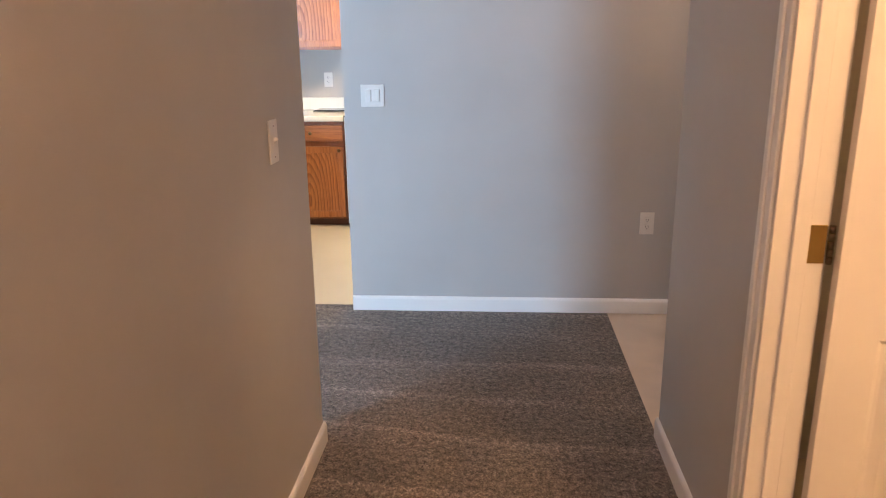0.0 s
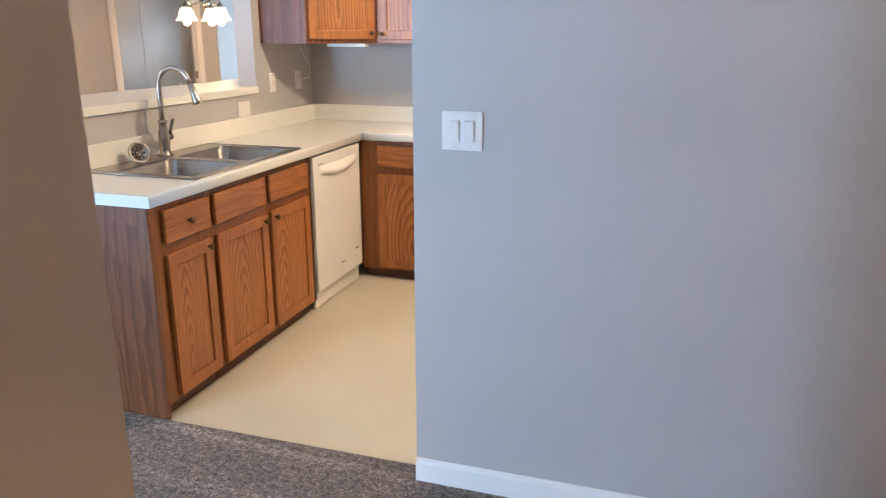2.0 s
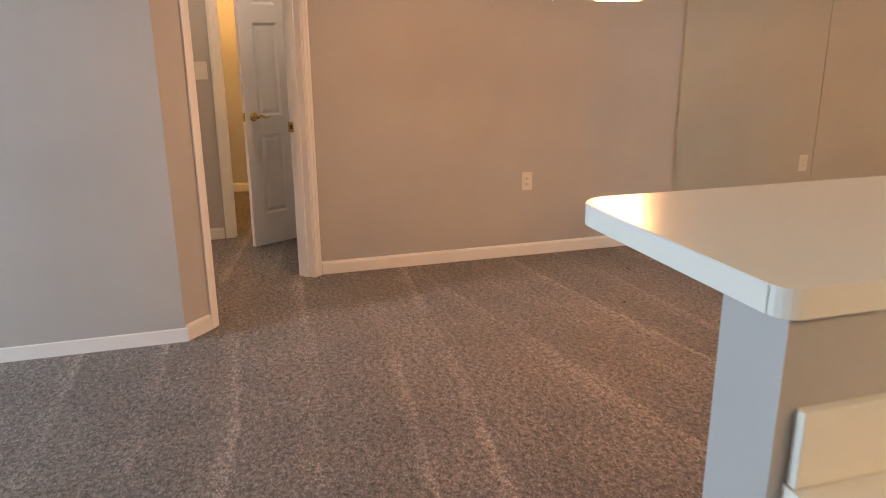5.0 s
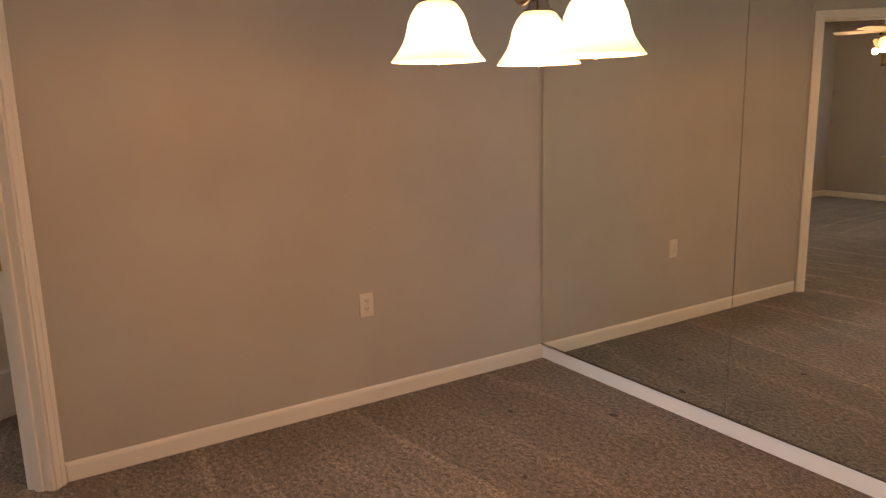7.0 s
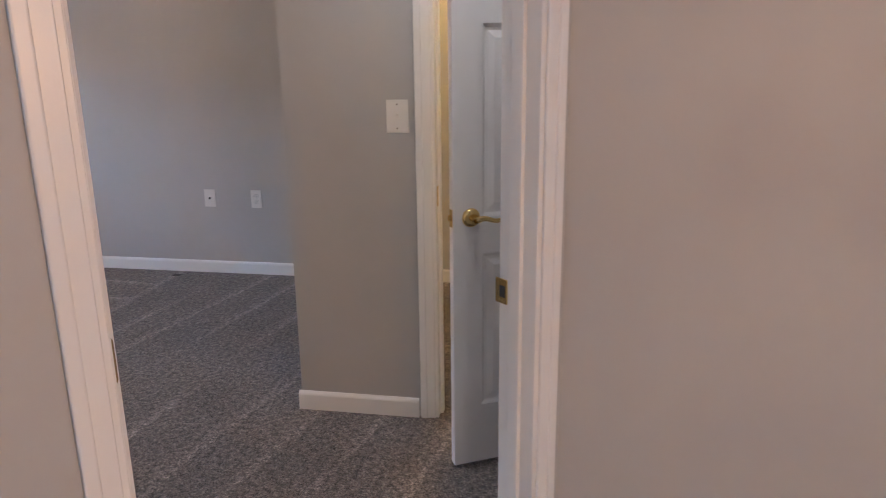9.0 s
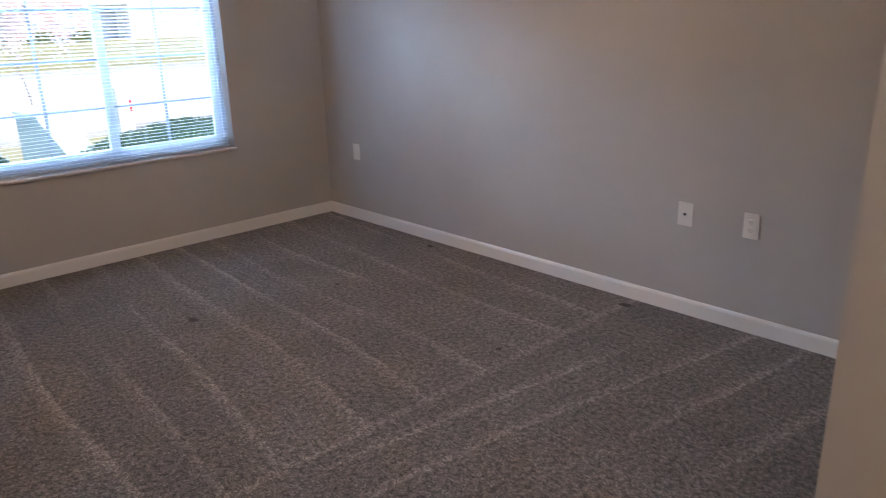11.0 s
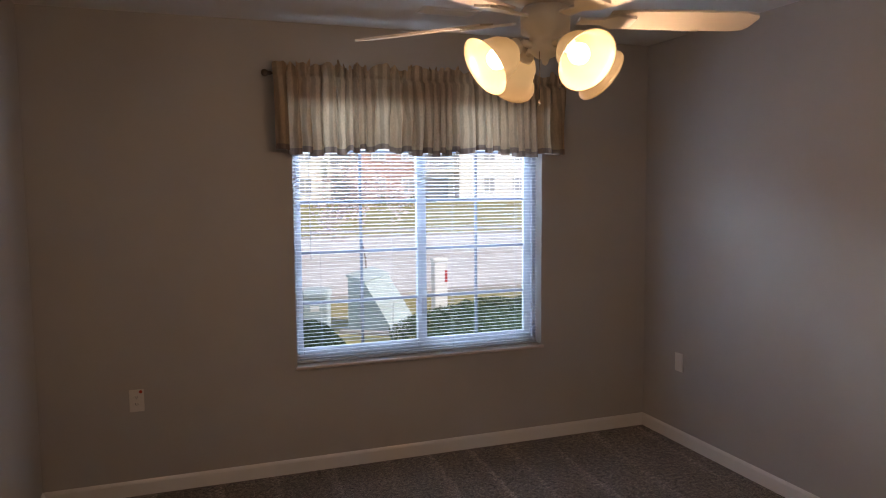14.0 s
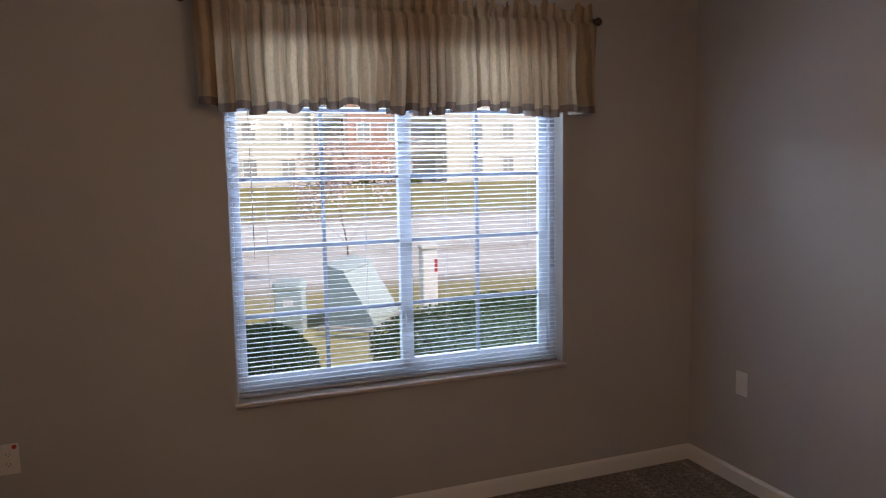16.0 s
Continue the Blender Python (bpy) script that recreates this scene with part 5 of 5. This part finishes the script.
def leaf_cloud(name, inside, lo, hi, n, size, mat, parent, seed, label=""):
    """Many small bent leaves filling the shape that inside() describes."""
    r = random.Random(seed)
    verts, faces = [], []
    while len(faces) < n:
        p = Vector([r.uniform(a, b) for a, b in zip(lo, hi)])
        if not inside(p):
            continue
        q = Euler((r.uniform(0, 6.3), r.uniform(0, 6.3), r.uniform(0, 6.3))).to_matrix()
        s = size * r.uniform(0.6, 1.4)
        k = len(verts)
        verts += [p + q @ Vector(c) for c in ((-s, 0, 0), (0, -s * 0.5, s * 0.15), (s, 0, 0), (0, s * 0.5, s * 0.15))]
        faces.append((k, k + 1, k + 2, k + 3))
    me = bpy.data.meshes.new(name)
    me.from_pydata(verts, [], faces)
    me.materials.append(mat)
    ob = new(name, me)
    ob.parent = parent
    return tagged(ob, label, kind="stuff")


def hedge(c, lx, ly, h, seed, label, top_bulge=0.25):
    ob = thing("hedge", pose(c.x, c.y, G), label, "hedge", "clipped hedges")

    def shape(p, k=1.0):
        a = (abs(p.x) / (lx * k)) ** 2.6 + (abs(p.y) / (ly * k)) ** 2.6
        return a < 1 and p.z < h * k * (1 - top_bulge * a) + 0.05 * noise.noise(p * 3.1)
    bm = bmesh.new()
    n, m = 24, 8
    lathe(bm, [(0.86 * math.cos(math.pi / 2 * (i / m) ** 1.5), (h - 0.07) * math.sin(math.pi / 2 * i / m)) for i in range(m + 1)], n)
    for v in bm.verts:
        v.co.x, v.co.y = v.co.x * lx, v.co.y * ly
    part("branches", bm, LEAF, ob)
    leaf_cloud("leaves", lambda p: shape(p) and not shape(p, 0.86), (-lx, -ly, 0), (lx, ly, h + 0.06), 26000, 0.016, LEAF, ob, seed)
    return ob


hedge(spot(0.62, 5.75), 1.22, 0.72, 0.95, 3, "rounded dark green clipped hedge under the window")
hedge(spot(-1.42, 5.35), 0.46, 0.5, 0.80, 5, "small dark green hedge under the window")


def utility_box(c, turn):
    """A pad-mounted transformer cabinet: upright back, sloping front, overhanging lid."""
    ob = thing("utility_box", pose(c.x, c.y, G, 0, 0, turn), "pale green transformer cabinet on a concrete pad", "utility box")
    ln = 0.95
    part("pad", boxes((-0.1, 0.68, -0.1, ln + 0.1, 0, 0.05), bev=0.01), CONC, ob)

    def prism(prof, y0, y1):
        bm = bmesh.new()
        e0, e1 = [bm.verts.new((x, y0, z)) for x, z in prof], [bm.verts.new((x, y1, z)) for x, z in prof]
        bm.faces.new(e0[::-1]), bm.faces.new(e1)
        for i in range(len(prof)):
            bm.faces.new((e0[i], e0[(i + 1) % len(prof)], e1[(i + 1) % len(prof)], e1[i]))
        bmesh.ops.bevel(bm, geom=bm.edges[:], offset=0.012, segments=2, profile=0.5, affect="EDGES")
        return bm
    part("cabinet", prism([(0, 0.05), (0.62, 0.05), (0.62, 0.12), (0.26, 0.70), (0, 0.78)], 0.0, ln), TEAL, ob)
    part("lid", prism([(-0.02, 0.785), (0.265, 0.70), (0.275, 0.735), (-0.02, 0.825)], -0.02, ln + 0.02), TEAL, ob, "overhanging sheet-metal lid")
    return ob


def pedestal(c, turn):
    ob = thing("cable_pedestal", pose(c.x, c.y, G, 0, 0, turn), "small pale green cable pedestal with a domed cap", "utility box")
    part("body", boxes((-0.17, 0.17, -0.14, 0.14, 0, 0.50), bev=0.02), TEAL, ob)
    bm = boxes((-0.19, 0.19, -0.16, 0.16, 0.50, 0.64), bev=0.05)
    part("cap", bm, TEAL, ob, "rounded overhanging cap")
    part("label_plate", boxes((-0.06, 0.06, 0.139, 0.143, 0.34, 0.42)), SIDING, ob)
    return ob


utility_box(spot(-1.45, 8.85), 159 - 15)
pedestal(spot(-1.86, 8.75), -21)
post = thing("marker_post", pose(*spot(-0.17, 8.15).xy, G), "white marker post with a red reflector", "post")
part("post", boxes((-0.09, 0.09, -0.07, 0.07, 0, 1.06), bev=0.015), SIDING, post)
part("cap", boxes((-0.10, 0.10, -0.08, 0.08, 1.06, 1.11), bev=0.015), SIDING, post)
part("reflector", boxes((-0.092, -0.088, -0.045, 0.045, 0.80, 0.95), (-0.085, -0.05, 0.07, 0.074, 0.80, 0.95)), material("reflector_red", (0.5, 0.03, 0.03), 0.3)[0], post)


def blossom_tree(c, h, seed):
    ob = thing("blossom_tree", pose(c.x, c.y, G), "small pale pink blossoming tree with thin branches", "tree")
    r = random.Random(seed)
    bm = bmesh.new()
    tips = []

    def limb(p, d, ln, rad, depth):
        pts, rr = [p], [rad]
        for i in range(4):
            d = (d + Vector((r.uniform(-1, 1), r.uniform(-1, 1), r.uniform(-0.3, 0.7))) * 0.16).normalized()
            p = p + d * ln / 4
            pts.append(p), rr.append(rad * (1 - 0.17 * (i + 1)))
        tube(bm, pts, rr, 6 if depth < 2 else 4, False)
        tips.append((pts[-1], depth)), tips.append((pts[2], depth))
        if depth < 4:
            for _ in range(4 if depth < 2 else 3):
                nd = (d + Vector((r.uniform(-1, 1), r.uniform(-1, 1), r.uniform(-0.25, 0.5))) * 1.15).normalized()
                limb(pts[r.choice((2, 3, 4))], nd, ln * r.uniform(0.55, 0.8), rr[-1] * 0.75, depth + 1)
    limb(Vector((0, 0, 0)), Vector((0.05, 0, 1)), h * 0.36, 0.024, 0)
    part("trunk", bm, BARK, ob)
    verts, faces = [], []
    for p, dep in tips:
        if dep < 2:
            continue
        for _ in range(7):
            q = p + Vector([r.gauss(0, 0.06) for _ in range(3)])
            e = Euler((r.uniform(0, 6.3), r.uniform(0, 6.3), 0)).to_matrix()
            s, k = r.uniform(0.014, 0.030), len(verts)
            verts += [q + e @ Vector(cc) for cc in ((-s, 0, 0), (0, -s, 0.005), (s, 0, 0), (0, s, 0.005))]
            faces.append((k, k + 1, k + 2, k + 3))
    me = bpy.data.meshes.new("crown")
    me.from_pydata(verts, [], faces)
    me.materials.append(BLOSSOM)
    cr = new("crown", me)
    cr.parent = ob
    tagged(cr, kind="stuff")
    return ob


blossom_tree(spot(-1.72, 13.0), 3.5, 8)


def apartment_block():
    ob = thing("apartment_building", pose(0, -57.0, 0.1), "white-sided apartment block with brick bay and balconies", "building")
    HT = 9.2
    spans = [(-60.0, -28.8, "s"), (-28.8, -25.2, "b"), (-25.2, -19.9, "k"), (-19.9, -17.0, "b"), (-17.0, 15.0, "s")]
    for x0, x1, kind in spans:
        mat = {"s": SIDING, "k": BRICKM, "b": SIDING}[kind]
        front = {"s": 0.0, "k": 0.5, "b": -1.4}[kind]
        part("wall", boxes((x0, x1, -9.0, front, -0.5, HT)), mat, ob, {"s": "white lap siding wall", "k": "red brick bay", "b": "recessed white wall behind balconies"}[kind])
    wx = [-58, -54, -50, -46, -42, -38, -34.6, -31.6, -23.9, -21.3, -15.2, -12.2, -8, -4, 0, 4, 8, 12]
    for x in wx:
        f = 0.5 if -25.2 < x < -19.9 else 0.0
        for z in (0.75, 3.6, 6.4):
            w = part("window", boxes((x - 0.62, x - 0.5, f, f + 0.08, z, z + 1.5), (x + 0.5, x + 0.62, f, f + 0.08, z, z + 1.5), (x - 0.5, x + 0.5, f, f + 0.08, z, z + 0.1), (x - 0.5, x + 0.5, f, f + 0.08, z + 1.4, z + 1.5), (x - 0.04, x + 0.04, f, f + 0.05, z + 0.1, z + 1.4), (x - 0.5, x + 0.5, f, f + 0.05, z + 0.72, z + 0.78)), SIDING, ob)
            part("pane", boxes((x - 0.5, x + 0.5, f, f + 0.02, z + 0.1, z + 1.4)), SKYWIN, w)
    for x0, x1 in ((-28.8, -25.2), (-19.9, -17.0)):
        for z in (0.0, 2.85, 5.7):
            b = part("balcony", boxes((x0, x1, -1.4, 0.35, z - 0.12, z + 0.08)), SIDING, ob)
            bm = bmesh.new()
            if z > 0:
                box(bm, x0, x1, 0.28, 0.34, z + 1.0, z + 1.08)
                box(bm, x0, x1, 0.28, 0.34, z + 0.15, z + 0.21)
                n = int((x1 - x0) / 0.16)
                for i in range(n + 1):
                    x = x0 + (x1 - x0) * i / n
                    box(bm, x - 0.022, x + 0.022, 0.29, 0.33, z + 0.2, z + 1.02)
                part("railing", bm, SIDING, b)
            part("patio_door", boxes((x0 + 0.6, x1 - 0.6, -1.4, -1.36, z + 0.1, z + 2.15)), SKYWIN, b, "glass patio door, sky reflection painted pale grey")
        for x in (x0 + 0.12, x1 - 0.12):
            part("post", boxes((x - 0.09, x + 0.09, 0.2, 0.38, -0.3, HT)), SIDING, ob)
    bm = bmesh.new()
    v = [bm.verts.new(c) for c in ((-61, 1.2, HT), (16, 1.2, HT), (16, -10, HT), (-61, -10, HT), (-56, -4.4, HT + 3.2), (11, -4.4, HT + 3.2))]
    for f in ((0, 1, 5, 4), (1, 2, 5), (2, 3, 4, 5), (3, 0, 4), (3, 2, 1, 0)):
        bm.faces.new([v[i] for i in f])
    part("roof", bm, ROOFM, ob)
    return ob


apartment_block()
shr = thing("shrub_row", pose(-22.5, -55.6, 0.1), "low green shrubs along the far brick bay", "shrub")
leaf_cloud("leaves", lambda p: p.z < 0.55 + 0.25 * math.sin(p.x * 2.3) + 0.1 * math.sin(p.x * 7), (-3.4, -0.5, 0), (3.4, 0.5, 1.0), 3000, 0.09, speckled("shrub_leaf", (0.10, 0.13, 0.03), (0.24, 0.26, 0.07), 4), shr, 9)

# ---- marks that furniture left in the carpet ----
for x, y, r in ((-6.40, 0.417, 0.030), (-7.242, 0.545, 0.014), (-8.117, 0.402, 0.028), (-8.118, 1.952, 0.032), (-7.252, 1.826, 0.016), (-4.42, 6.93, 0.022), (-4.75, 6.55, 0.018), (-4.2, 6.2, 0.016)):
    bm = bmesh.new()
    lathe(bm, [(r * 1.1, 0.0), (r, 0.003), (r * 0.8, 0.004), (r * 0.65, 0.002), (r * 0.3, 0.0006), (0.0, 0.0005)], 14)
    for v in bm.verts:
        v.co.y *= 0.62
    d = part("carpet_dent", bm, DENT)
    d.matrix_world = pose(x, y, 0, 0, 0, 30 * r * 300)
    tagged(d, "small dent pressed into the carpet", "carpet dent", kind="structure")

# ---- lamps in the fittings ----
WARM = (1.0, 0.62, 0.40)
WARM_FAN = (1.0, 0.68, 0.46)
for c in SHADES:
    lamp("chandelier_lamp", "POINT", CH_W, WARM_D, pose(CHX + c.x, CHY + c.y, CHZ - 0.012), 0.03)
for k in range(4):
    a = radians(KIT_TURN + 90 * k)
    lamp("fan_lamp", "POINT", FAN_W, WARM_FAN, pose(FANX + 0.25 * math.cos(a), FANY + 0.25 * math.sin(a), FZ - 0.13), 0.03)
# the vestibule lamp is made up: an added fill for closet door and wall
for name, x, y, w in (("hall_ceiling_lamp", 1.1, 0.1, HALL_W), ("bathroom_ceiling_lamp", 2.45, 1.2, BATH_W), ("closet_ceiling_lamp", -7.6, 4.35, CLOSET_W), ("vestibule_ceiling_lamp", -5.62, 4.32, VEST_FILL_W), ("kitchen_ceiling_lamp", 0.5, 5.9, KIT_W), ("entry_ceiling_lamp", 2.45, 4.0, ENTRY_W)):
    ob = thing("ceiling_lamp", pose(x, y, H), "round frosted ceiling lamp out of view", "ceiling lamp", "flush ceiling lamps")
    bm = bmesh.new()
    lathe(bm, [(0.15, 0.0), (0.15, -0.025), (0.14, -0.03)], 28)
    part("base", bm, TRIM, ob)
    bm = bmesh.new()
    lathe(bm, [(0.14, -0.028), (0.13, -0.06), (0.09, -0.09), (0.0, -0.10)], 28)
    part("diffuser", bm, SHADE_HOT, ob)
    lamp(name, "POINT", w, {"k": (1.0, 0.80, 0.58), "b": (1.0, 0.56, 0.26), "c": (1.0, 0.60, 0.22), "v": (1.0, 0.93, 0.90), "h": (1.0, 0.62, 0.44), "e": (1.0, 0.68, 0.50)}[name[0]], pose(x, y, H - 0.16), 0.08)
